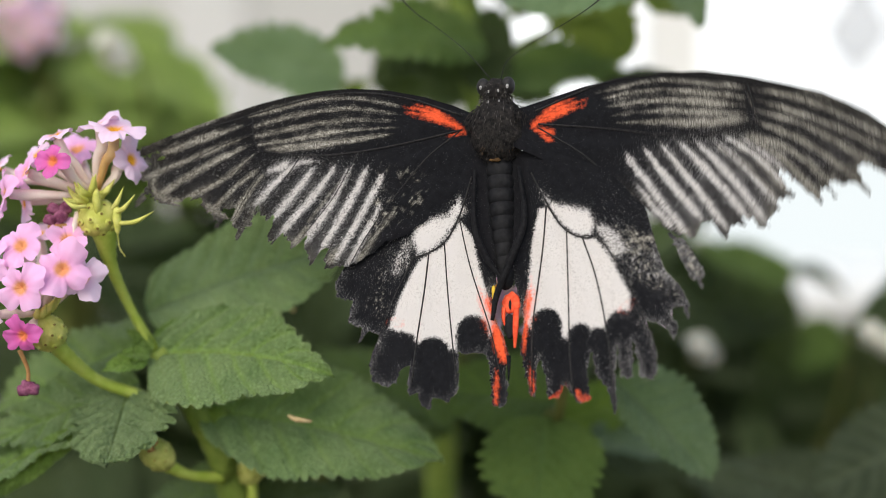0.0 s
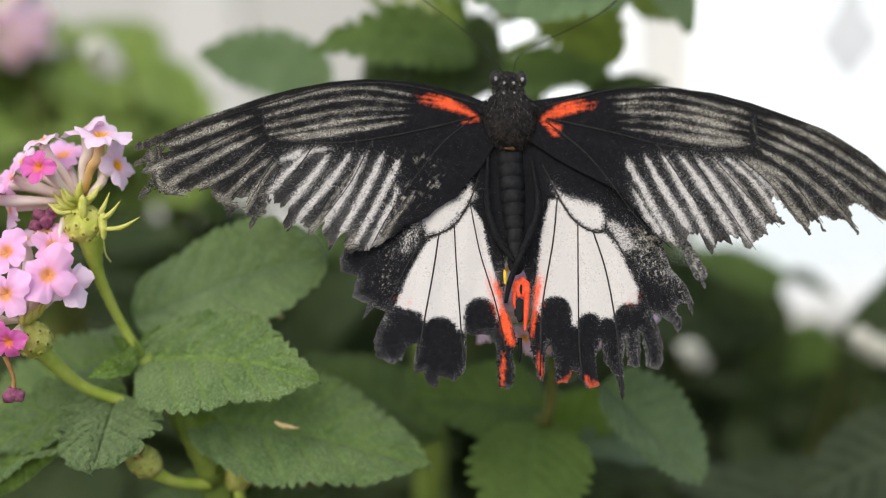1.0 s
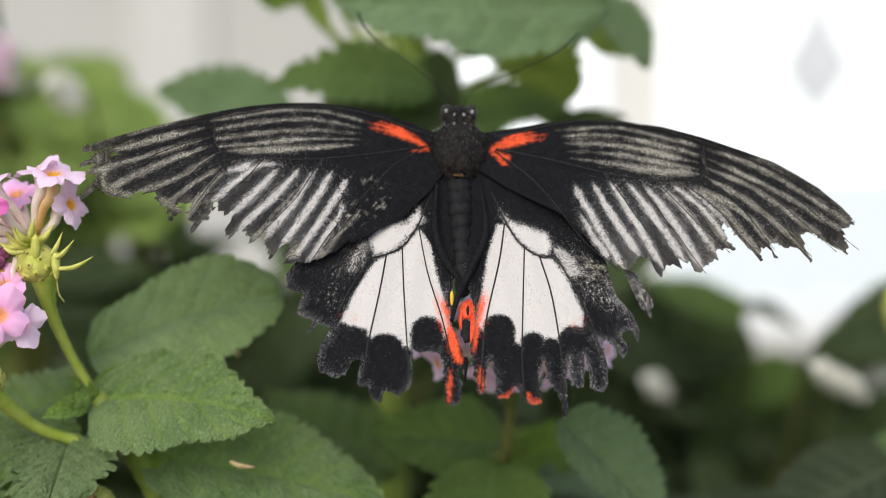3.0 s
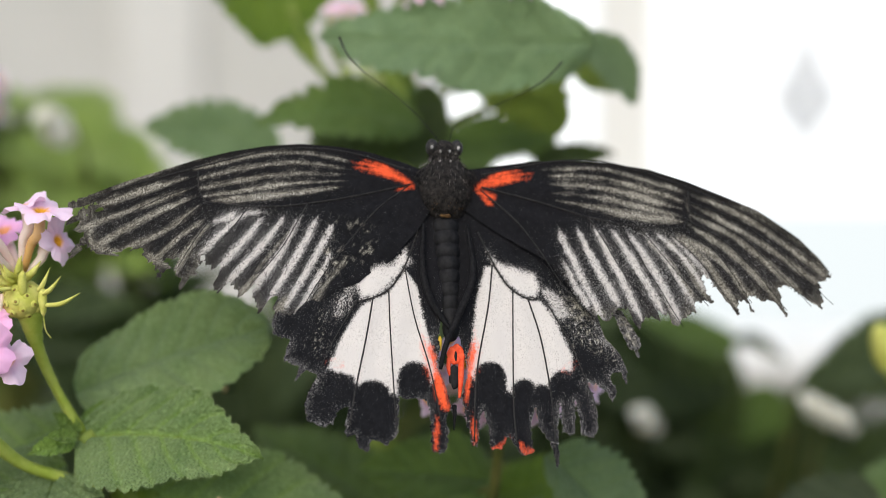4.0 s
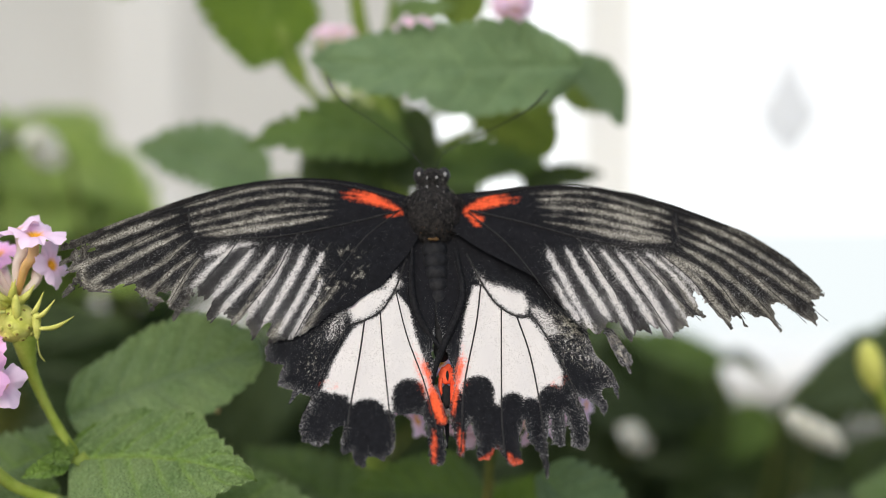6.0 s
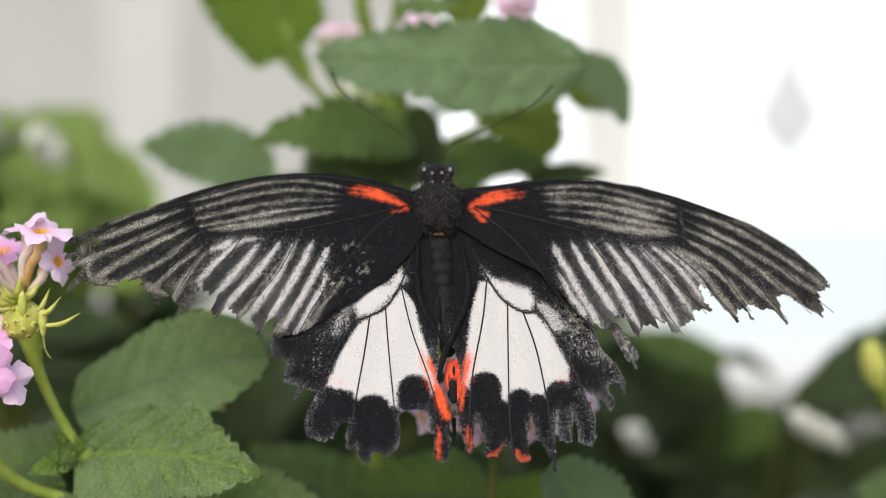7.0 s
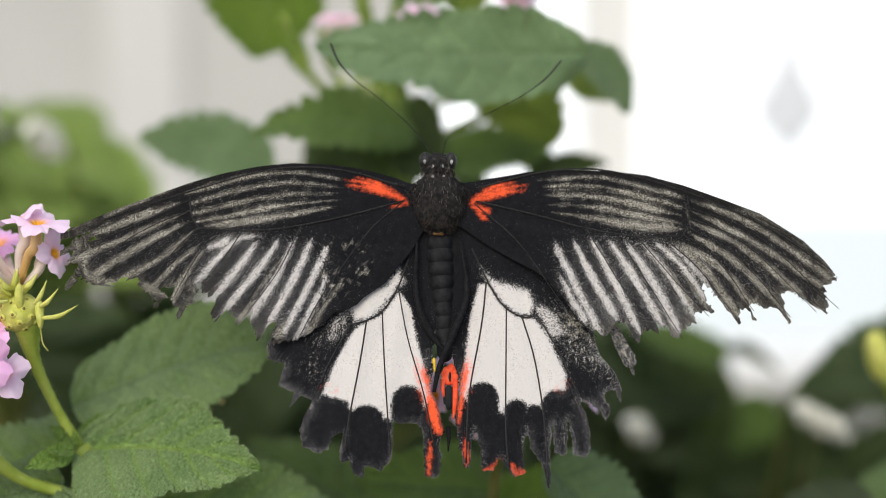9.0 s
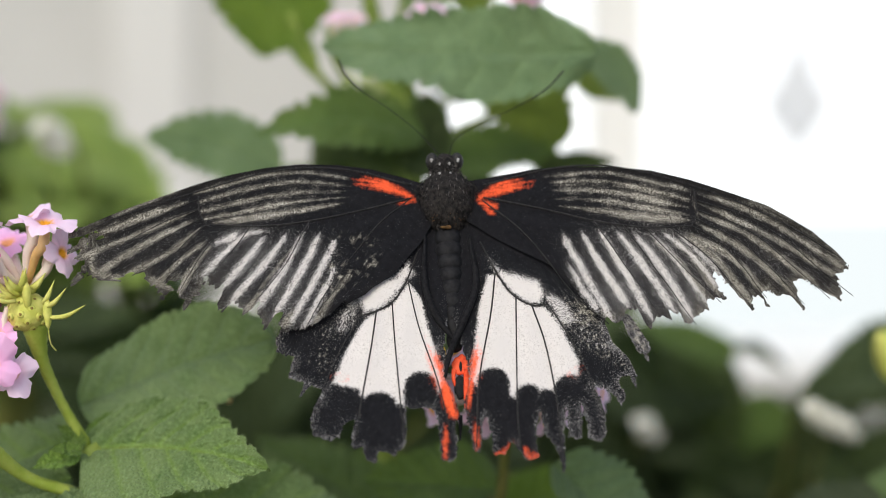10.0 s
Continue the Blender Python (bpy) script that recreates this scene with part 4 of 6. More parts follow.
hl_black = streaks([([(-10.8, -34.1), (-10.7, -41.7)], 2.7, 2.9), ([(-16.0, -32.9), (-17.7, -38.2)], 2.6, 3.0), ([(-4.5, -30.6), (-4.5, -34.8)], 2.4, 2.6), ([(-14.6, -31.7), (-15.6, -35.7)], 1.0, 2.0),
                    ([(-6.4, -12.7), (-8.7, -16.5), (-11.2, -18.1), (-14.0, -19.0)], 0.10, 0.16)])
hl_orange = [lambda p: np.minimum(-0.12, 0.5 * poly_field(p, [(-3.8, -22.0), (-4.0, -26.0), (-2.8, -31.0), (-1.2, -33.0), (-1.0, -27.0)]) - 0.45), lambda p: np.minimum(0.4, poly_field(p, [(-2.7, -24.3), (-1.4, -25.8), (-0.9, -28.4), (0.3, -31.4), (1.2, -35.4), (0.7, -35.9), (-0.5, -35.4), (-1.5, -33.0), (-2.1, -29.0), (-2.9, -26.0)]) - 0.3),
             lambda p: np.minimum(0.4, poly_field(p, [(-1.2, -36.3), (-0.5, -36.5), (-0.4, -39.3), (-0.8, -41.7), (-1.6, -42.2), (-1.5, -39.2)]) - 0.32), lambda p: np.minimum(-0.36, streak_field(p, [(-17.6, -28.7), (-16.5, -28.7), (-15.3, -29.3)], 0.2, 0.5, 0.0))]
hl_veins = [([(-4.3, -6.4), (-6.4, -12.7), (-8.7, -16.5), (-11.2, -18.1), (-13.8, -18.8)], 0.14, 0.10), ([(-11.2, -18.1), (-12.0, -24.3), (-13.5, -33.5), (-14.0, -38.2)], 0.13, 0.12),
            ([(-8.8, -16.5), (-8.3, -24.3), (-7.4, -34.8), (-7.0, -38.3)], 0.11, 0.11), ([(-6.4, -12.7), (-4.7, -20.8), (-2.0, -29.6), (-0.3, -37.4)], 0.10, 0.11), ([(-13.6, -18.5), (-17.4, -26.1), (-20.8, -34.8)], 0.10, 0.05)]
# right hindwing, outline and marks placed to fit the camera's view
HR_OUT = [(-0.0, -2.7), (0.2, -10.0), (0.3, -17.2), (1.5, -22.5), (2.5, -26.1), (3.0, -29.6), (2.1, -33.1), (2.4, -35.5), (2.9, -37.4), (3.5, -40.4), (4.3, -40.8), (4.7, -37.4), (5.1, -34.8), (6.1, -37.4), (6.2, -41.3), (8.4, -40.8), (8.9, -39.1), (10.2, -40.8), (11.0, -42.1), (12.8, -41.7), (12.6, -37.4), (13.3, -34.8), (14.0, -38.3), (15.4, -40.0), (16.0, -42.1), (16.3, -45.7), (16.9, -41.3), (16.8, -37.4), (17.2, -33.9), (17.5, -38.3), (18.7, -39.0), (19.5, -38.3), (19.6, -33.5), (20.1, -35.7), (20.4, -38.8), (22.0, -39.3), (23.0, -38.6), (23.2, -35.7), (22.5, -32.6), (21.6, -30.6), (23.9, -31.3), (25.6, -33.5), (26.4, -31.7), (25.3, -29.6), (27.0, -28.7), (27.9, -30.9), (28.2, -28.7), (27.1, -26.0), (24.9, -23.4), (24.1, -20.7), (22.5, -13.6), (17.2, -7.3), (10.9, -4.5), (7.4, -2.7)]
hr_white = [lambda p: 0.5 * poly_field(p, [(6.5, -9.5), (8.2, -11.3), (11.3, -12.3), (14.1, -13.2), (15.0, -15.8), (13.7, -17.7), (10.8, -16.8), (7.8, -12.9)]),
            lambda p: poly_field(p, [(7.5, -11.8), (10.4, -16.1), (13.0, -17.6), (14.8, -17.6), (17.0, -20.7), (19.6, -26.5), (19.5, -28.7), (15.5, -31.7), (9.8, -32.6), (4.5, -30.9), (3.2, -29.6), (3.9, -22.5), (4.6, -17.2), (6.0, -12.2)]),
            lambda p: np.minimum(0.16, 0.4 * poly_field(p, [(14.8, -15.8), (16.2, -15.6), (18.4, -17.4), (19.5, -19.8), (18.3, -20.9), (16.1, -19.7)]) - 0.06), marbled([(18.8, -20.7), (20.6, -19.8), (22.8, -21.2), (25.8, -22.9), (24.9, -25.2), (22.3, -24.3), (19.6, -23.0)], 2.0, 0.5, 0.7, 8.0)]
hr_grey = [marbled([(14.4, -15.8), (17.5, -15.8), (23.3, -18.5), (26.3, -22.5), (27.1, -27.8), (23.1, -26.0), (19.6, -24.3), (16.6, -20.7)], 2.2, 0.34, 1.3, 3.0), marbled([(18.4, -17.2), (23.3, -18.1), (25.0, -20.7), (20.6, -20.7)], 1.0, 0.05, 1.5, 1.0), marbled([(26.8, -19.4), (29.4, -21.6), (30.2, -26.0), (28.0, -24.3)], 1.2, 0.1, 1.6, 7.0)]
hr_black = streaks([([(6.5, -30.0), (6.6, -39.6)], 2.35, 2.2), ([(11.7, -32.2), (11.7, -40.0)], 1.8, 1.6), ([(14.5, -32.6), (14.8, -38.3)], 1.4, 1.4), ([(18.2, -31.5), (18.7, -38.3)], 2.6, 3.0),
                    ([(6.6, -9.1), (8.0, -12.7), (10.4, -16.1), (13.0, -17.4), (15.3, -17.3), (17.4, -20.7), (20.0, -26.9)], 0.08, 0.16),
                    ])
hr_orange = [lambda p: np.minimum(-0.12, 0.5 * poly_field(p, [(4.2, -21.5), (5.6, -25.0), (5.0, -29.0), (3.8, -32.0), (3.0, -27.0)]) - 0.45), lambda p: np.minimum(0.4, poly_field(p, [(3.6, -24.3), (4.7, -24.2), (4.8, -25.9), (4.2, -28.8), (3.5, -32.3), (2.8, -34.9), (2.2, -33.5), (2.6, -30.0), (3.0, -26.5)]) - 0.35),
             lambda p: np.minimum(0.4, poly_field(p, [(3.5, -35.3), (4.2, -36.8), (4.5, -40.1), (3.6, -40.8), (3.2, -38.5)]) - 0.32), lambda p: np.minimum(-0.05, streak_field(p, [(6.4, -41.2), (7.8, -41.0), (9.0, -39.6)], 0.0, 0.55, 0.1)), lambda p: np.minimum(-0.05, streak_field(p, [(10.8, -40.2), (11.8, -41.4), (13.0, -41.7)], 0.0, 0.5, 0.2)), lambda p: np.minimum(-0.36, streak_field(p, [(17.3, -28.7), (18.8, -28.5), (19.9, -27.5)], 0.0, 0.5, 0.2))]
hr_veins = [([(5.1, -6.4), (8.0, -12.7), (10.4, -16.1), (13.0, -17.4), (15.3, -17.3)], 0.14, 0.10), ([(12.8, -17.4), (14.7, -24.3), (16.1, -34.8), (16.3, -43.4)], 0.13, 0.12),
            ([(10.4, -15.9), (10.2, -24.3), (10.0, -34.8), (10.3, -40.4)], 0.11, 0.11), ([(7.3, -11.8), (6.4, -19.0), (4.4, -29.6), (3.8, -40.0)], 0.13, 0.12), ([(15.3, -17.3), (19.6, -25.2), (22.9, -34.8)], 0.10, 0.05)]
hr_extra = streaks([([(27.3, -19.7), (28.5, -22.1), (29.5, -24.3)], 0.9, 1.1), ([(29.5, -24.3), (30.2, -26.7)], 0.6, 0.15), ([(25.9, -18.2), (27.7, -20.0)], 0.3, 0.4)])

fl_extra = streaks([([(-53.5, -2.0), (-57.5, -3.7), (-60.7, -4.5)], 0.8, 0.7, 0.3), ([(-55.6, -4.7), (-58.4, -6.3), (-59.8, -7.2)], 0.8, 0.6, 0.3), ([(-55.0, -8.8), (-56.8, -10.4), (-58.1, -12.6)], 0.8, 0.6, 0.3),
                    ([(-38.4, -12.8), (-39.9, -15.5), (-40.7, -17.4)], 0.8, 0.8, 0.35), ([(-34.4, -15.5), (-35.0, -17.9)], 0.8, 0.4), ([(-29.0, -17.3), (-27.9, -20.6)], 0.8, 0.4), ([(-43.3, -13.7), (-44.3, -15.2)], 0.6, 0.3)])
fr_extra = streaks([([(61.5, -10.4), (63.4, -12.0)], 0.5, 0.12), ([(60.2, -15.6), (61.6, -18.0)], 0.4, 0.10), ([(53.6, -15.7), (54.8, -18.4)], 0.4, 0.10), ([(48.0, -15.2), (49.2, -17.8)], 0.4, 0.10), ([(42.0, -15.8), (43.2, -18.0)], 0.4, 0.10), ([(46.0, -16.4), (46.6, -18.2)], 0.4, 0.10)])
H_FL, H_FR, H_HL, H_HR = (-0.0058, 0, 0.003), (0.0058, 0, 0.003), (-0.005, 0, -0.004), (0.005, 0, -0.004)
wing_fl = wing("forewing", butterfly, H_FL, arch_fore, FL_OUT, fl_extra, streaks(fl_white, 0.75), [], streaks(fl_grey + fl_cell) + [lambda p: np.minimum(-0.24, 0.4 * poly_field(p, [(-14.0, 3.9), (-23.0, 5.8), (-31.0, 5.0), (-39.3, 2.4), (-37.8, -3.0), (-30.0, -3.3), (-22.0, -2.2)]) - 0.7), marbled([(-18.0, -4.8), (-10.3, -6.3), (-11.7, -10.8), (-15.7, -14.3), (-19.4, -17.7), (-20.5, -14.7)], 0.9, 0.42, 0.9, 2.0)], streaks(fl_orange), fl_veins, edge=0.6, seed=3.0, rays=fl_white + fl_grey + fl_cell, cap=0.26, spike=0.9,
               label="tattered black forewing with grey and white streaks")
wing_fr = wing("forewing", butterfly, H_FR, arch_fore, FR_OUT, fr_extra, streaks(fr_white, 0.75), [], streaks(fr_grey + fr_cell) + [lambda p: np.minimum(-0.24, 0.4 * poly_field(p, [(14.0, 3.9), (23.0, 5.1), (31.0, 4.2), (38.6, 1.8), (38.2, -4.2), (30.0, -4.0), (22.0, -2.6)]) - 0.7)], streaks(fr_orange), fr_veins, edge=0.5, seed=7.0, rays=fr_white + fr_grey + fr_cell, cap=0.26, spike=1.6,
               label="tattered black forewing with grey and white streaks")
wing_hl = wing("hindwing", butterfly, H_HL, arch_hind, HL_OUT, [], hl_white, hl_black, hl_grey, hl_orange, hl_veins, edge=0.65, seed=11.0, dusty=0.3,
               label="white hindwing with black lobes and orange inner edge")
wing_hr = wing("hindwing", butterfly, H_HR, arch_hind, HR_OUT, hr_extra, hr_white, hr_black, hr_grey, hr_orange, hr_veins, edge=0.65, seed=15.0, dusty=0.4,
               label="torn white hindwing with black lobes and orange inner edge")


def bp(x, z, y=0.0):
    return np.array((x, y, z)) / 1000


# body: thorax, head with eyes, abdomen in rings
blob("thorax", bp(-0.09, 0.74, 0.2), np.diag((4.3, 3.8, 5.4)) / 1000, FUR, butterfly, 24, 28, 0.14, 1500, "furry black thorax")
head = blob("head", bp(-0.27, 6.7, -0.3), np.diag((2.3, 2.0, 2.3)) / 1000, FUR, butterfly, 14, 18, 0.15, 1500)
blob("neck", bp(-0.18, 4.3, 0.2), np.diag((2.5, 2.2, 2.4)) / 1000, FUR, butterfly, 10, 14, 0.15, 1500)
for sx in (-1, 1):
    ex, ez = (-0.27, 7.7)
    blob("eye", bp(ex + sx * 2.0, ez, -0.6), np.diag((1.05, 1.4, 1.4)) / 1000, EYE_MAT, head, 12, 16)
    for dx, dz, r in ((2.15, -0.5, 0.22), (0.75, -1.2, 0.2), (0.85, -2.9, 0.16)):
        blob("scale_spot", bp(ex + sx * dx, ez + dz, -2.15 if dx < 1 else -2.0), np.diag((r, 0.15, r * 1.5)) / 1000, PALE, head, 6, 8, 0.4, 2500)
for i in range(10):
    t = i / 9
    cx, cz = -0.1 + 1.0 * t, -3.4 - 18.8 * t
    r = 2.25 * (1 - 0.12 * t) * (0.7 + 0.3 * math.sin(math.pi * min(1, t * 0.9 + 0.25)))
    blob("abdomen_ring", bp(cx, cz, 0.6), np.diag((r, r * 0.9, 2.15)) / 1000, CHITIN, butterfly, 10, 18, 0.05, 900)
blob("hair_tuft", bp(-0.09, -4.38, -1.7), np.diag((0.9, 0.3, 0.28)) / 1000, RUST, butterfly, 8, 12, 0.4, 1800)


def fur(name, count, seed, spots, mat):
    """Short hairs, each a thin blade, that stand off ellipsoids (centre, half-axes) and lean tailward."""
    rng = random.Random(seed)
    verts, faces = [], []
    for k in range(count):
        c, ax, length = spots[k % len(spots)]
        d = unit((rng.gauss(0, 1), -abs(rng.gauss(0, 1)), rng.gauss(0, 1)))
        p = np.array(c) + d * np.array(ax)
        out = unit(d / np.array(ax) + np.array((0, -0.05, -0.9)) * 700 * rng.uniform(0.5, 1) + np.array((rng.uniform(-1, 1), 0, rng.uniform(-1, 1))) * 80)
        l = length * rng.uniform(0.5, 1.3)
        s = unit(np.cross(out, (0.2, 0.9, 0.3))) * 0.00005
        n0 = len(verts)
        verts += [p - s, p + s, p + out * l]
        faces.append((n0, n0 + 1, n0 + 2))
    return put(name, mesh_of(name, verts, faces, mat, False), butterfly)


fur("fur", 2600, 4, [(bp(-0.09, 0.74, 0.2), (0.0043, 0.0038, 0.0054), 0.0007), (bp(-0.27, 5.8, -0.2), (0.0024, 0.0021, 0.0030), 0.0006), (bp(-0.09, 2.30, 0.2), (0.0054, 0.0032, 0.0028), 0.0009)], FUR)
fur("grey_fur", 320, 8, [(bp(-0.09, 1.84, 0.2), (0.0042, 0.0038, 0.0050), 0.0011), (bp(-0.27, 6.2, -0.3), (0.0023, 0.0021, 0.0026), 0.0007)], GREYFUR)
fur("rust_fur", 40, 5, [(bp(-0.09, -2.56, -1.0), (0.0026, 0.0020, 0.0010), 0.0005)], RUST)
# long folded inner margins of the hindwings, crossing below the abdomen
tube("inner_fold", [bp(-3.59, -5.48, -0.8), bp(-3.66, -13.61, -1.2), bp(-2.05, -18.97, -1.3), bp(0.78, -22.96, -0.9)], [0.0002, 0.0005, 0.0006, 0.0003], FOLD, butterfly, 18, 8)
tube("inner_fold", [bp(3.31, -5.47, -0.8), bp(4.26, -13.60, -1.2), bp(2.38, -19.41, -1.5), bp(-0.02, -25.17, -1.3), bp(-0.90, -29.13, -0.9)], [0.0002, 0.0005, 0.0006, 0.0005, 0.0003], FOLD, butterfly, 18, 8)
# orange claspers at the tip of the abdomen
blob("anal_flap", bp(1.7, -26.3, 0.8), np.diag((1.4, 0.45, 1.6)) / 1000, ORANGE, butterfly, 14, 18, 0.25, 1200)
blob("flap_mark", bp(1.6, -26.7, 0.35), np.diag((0.22, 0.12, 0.85)) / 1000, CHITIN, butterfly, 8, 10, 0.3, 2000)
blob("clasper", bp(1.5, -29.9, 0.8), np.diag((1.0, 0.4, 1.9)) / 1000, CHITIN, butterfly, 12, 16, 0.25, 1200)
tube("anal_flap", [bp(2.5, -27.2, 0.6), bp(2.4, -30.4, 0.5), bp(2.2, -33.2, 0.8)], [0.0005, 0.00045, 0.0002], ORANGE, butterfly, 12, 8)
tube("anal_flap", [bp(0.6, -27.0, 0.6), bp(0.5, -28.6, 0.6), bp(0.9, -30.2, 0.8)], [0.0004, 0.0003, 0.00015], ORANGE, butterfly, 12, 8)
blob("pollen_spot", bp(-0.9, -24.8, 0.0), np.diag((0.35, 0.2, 1.0)) / 1000, YELLOW, butterfly, 8, 10, 0.4, 2000)
tube("wing_shred", [bp(1.35, -34.4, 0.3), bp(1.4, -36.2, 0.2), bp(1.3, -38.2, 0.4)], [0.0004, 0.0003, 0.0001], FOLD, butterfly, 10, 6)
# antennae, clubbed at the tips
for pts in (((-0.90, 8.7), (-5.2, 14.0), (-10.4, 18.7), (-13.6, 21.2), (-16.3, 24.3), (-17.7, 27.6)), ((0.46, 8.7), (2.1, 12.4), (10.3, 17.0), (14.0, 19.2), (17.2, 21.7), (19.9, 24.9))):
    tube("antenna", [bp(x, z, -0.5 + 0.25 * i) for i, (x, z) in enumerate(pts)], [0.00006, 0.00006, 0.00006, 0.00008, 0.00016, 0.00018], ANTENNA, butterfly, 24, 6)
for sx in (-1, 1):
    for k, (dx, dz, dy) in enumerate(((6, 3, 14), (9, -6, 15), (7, -13, 15))):
        tube("leg", [bp(sx * 1.5, 1 - 3 * k, 3), bp(sx * dx * 0.9, 1 - 3 * k + dz * 0.4, 7), bp(sx * dx, dz - 3 * k, dy)], [0.0004, 0.0003, 0.0002], CHITIN, butterfly, 12, 6)


# ---- the lantana that the butterfly feeds on ----
plant = thing("lantana_plant", "lantana with pink flower heads and toothed green leaves", "plant")
UP = (0.0, -0.75, 0.62)
NODE = (-0.0483, 0.2243, 1.0515)
tube("stem", [NODE, (-0.0429, 0.2260, 1.0420), (-0.0378, 0.2284, 1.0299), (-0.0352, 0.2348, 1.0101), (0.005, 0.30, 0.7), (0.02, 0.36, 0.0)], [0.0018, 0.0021, 0.0024, 0.0028, 0.004, 0.006], STEM_MID, plant, 40, 12, 0.06)
tube("flower_stalk", [(-0.0547, 0.2182, 1.0730), (-0.0541, 0.2198, 1.0668), (-0.0519, 0.2223, 1.0593), (-0.0485, 0.2243, 1.0517)], [0.0022, 0.0010, 0.00078, 0.0009], STEM, plant, 24, 10, 0.05)
tube("flower_stalk", [(-0.0628, 0.2147, 1.0551), (-0.0601, 0.2177, 1.0508), (-0.0568, 0.2207, 1.0470), (-0.0514, 0.2233, 1.0442), (-0.0456, 0.2250, 1.0418)], [0.0015, 0.0012, 0.00095, 0.0010, 0.0012], STEM, plant, 24, 10, 0.05)


def hairs(parent, line, radius, count, length, seed):
    """Fine pale hairs along a stalk."""
    rng = random.Random(seed)
    l = smooth_line(line, 40)
    verts, faces = [], []
    for k in range(count):
        s = rng.uniform(0, 38.9)
        i = int(s)
        p, t = l[i] + (s - i) * (l[i + 1] - l[i]), unit(l[i + 1] - l[i])
        d = unit(np.cross(t, (rng.gauss(0, 1), rng.gauss(0, 1), rng.gauss(0, 1))))
        w = np.cross(d, t) * 0.00002
        a, n0 = p + d * radius * 0.9, len(verts)
        verts += [a - w, a + w, a + (d + t * rng.uniform(-0.4, 0.4)) * length * rng.uniform(0.5, 1.2)]
        faces.append((n0, n0 + 1, n0 + 2))
    return put("hair", mesh_of("hair", verts, faces, HAIR, False), parent)


hairs(plant, [(-0.0542, 0.2188, 1.0706), (-0.0541, 0.2198, 1.0668), (-0.0519, 0.2223, 1.0593), (-0.0485, 0.2243, 1.0517)], 0.0010, 500, 0.0007, 1)
hairs(plant, [(-0.0628, 0.2147, 1.0551), (-0.0601, 0.2177, 1.0508), (-0.0568, 0.2207, 1.0470), (-0.0514, 0.2233, 1.0442)], 0.0011, 400, 0.0007, 2)
hairs(plant, [NODE, (-0.0429, 0.2260, 1.0420), (-0.0378, 0.2284, 1.0299), (-0.0358, 0.2326, 1.0162)], 0.0021, 400, 0.0008, 3)
# leaves: base, tip, facing, breadth, curl, fold, seed
leaf(plant, (-0.0489, 0.2242, 1.0509), (-0.0178, 0.2135, 1.0502), (0.1, -0.80, 0.6), 0.64, LEAF, 0.03, 0.10, 3, 17, bend=0.06, lop=-0.10, blunt=0.98, saw_deep=0.028, wave=0.035, quilt=0.020, down=700)
leaf(plant, (-0.0412, 0.2275, 1.0405), (0.0001, 0.2215, 1.0342), (0.05, -0.72, 0.7), 0.52, LEAF_TOP, 0.05, 0.08, 5, 20, bend=0.025, lop=0.04, blunt=0.76, saw_deep=0.026, wave=0.03, quilt=0.014, down=600)
leaf(plant, (-0.0523, 0.2375, 1.0556), (-0.0186, 0.2345, 1.0677), (-0.15, -0.85, 0.5), 0.56, LEAF_LIT_GREY, 0.03, 0.12, 8, 15, bend=0.02, blunt=0.46, saw_deep=0.026, wave=0.03, quilt=0.016, down=300)
leaf(plant, (-0.0530, 0.2240, 1.0450), (-0.0544, 0.2115, 1.0362), (-0.1, -0.9, 0.45), 1.20, LEAF_LIT_GREY, 0.08, 0.12, 11, 7, blunt=0.50, saw_deep=0.14, wave=0.06, quilt=0.05, lop=0.12, down=500, rib_mat=LEAF_MID)
leaf(plant, (-0.0556, 0.2260, 1.0433), (-0.0806, 0.2190, 1.0299), (-0.15, -0.62, 0.75), 0.44, LEAF, 0.05, 0.12, 12, 15, blunt=0.6, saw_deep=0.03, wave=0.05, quilt=0.018, down=400)
leaf(plant, (-0.0516, 0.2265, 1.0457), (-0.0800, 0.2211, 1.0355), (-0.1, -0.7, 0.7), 0.42, LEAF, 0.06, 0.15, 13, 14, down=300)
leaf(plant, (-0.0517, 0.2344, 1.0516), (-0.0850, 0.2384, 1.0363), (-0.1, -0.6, 0.8), 0.42, LEAF, 0.05, 0.2, 14, 18)
leaf(plant, (-0.0598, 0.2215, 1.0394), (-0.0789, 0.2175, 1.0258), (0.2, -0.9, -0.1), 0.20, LEAF_LIGHT, 0.03, 0.1, 15, 12, blunt=0.5, saw_deep=0.012)
leaf(plant, (-0.0375, 0.2317, 1.0248), (-0.0558, 0.2371, 1.0199), (-0.1, -0.5, 0.8), 0.6, LEAF, 0.05, 0.2, 16, 18)
leaf(plant, (-0.0342, 0.2361, 1.0202), (-0.0183, 0.2415, 1.0227), (0.1, -0.6, 0.8), 0.5, LEAF_SHADED, 0.05, 0.2, 17, 18)
# small young leaves at the joint
for a, b in (((-0.0486, 0.2233, 1.0515), (-0.0523, 0.2218, 1.0556)), ((-0.0491, 0.2222, 1.0507), (-0.0561, 0.2190, 1.0495)), ((-0.0486, 0.2213, 1.0514), (-0.0528, 0.2184, 1.0525)), ((-0.0485, 0.2263, 1.0513), (-0.0437, 0.2320, 1.0561))):
    leaf(plant, a, b, UP, 0.55, LEAF_LIGHT, 0.1, 0.3, 21, 8)

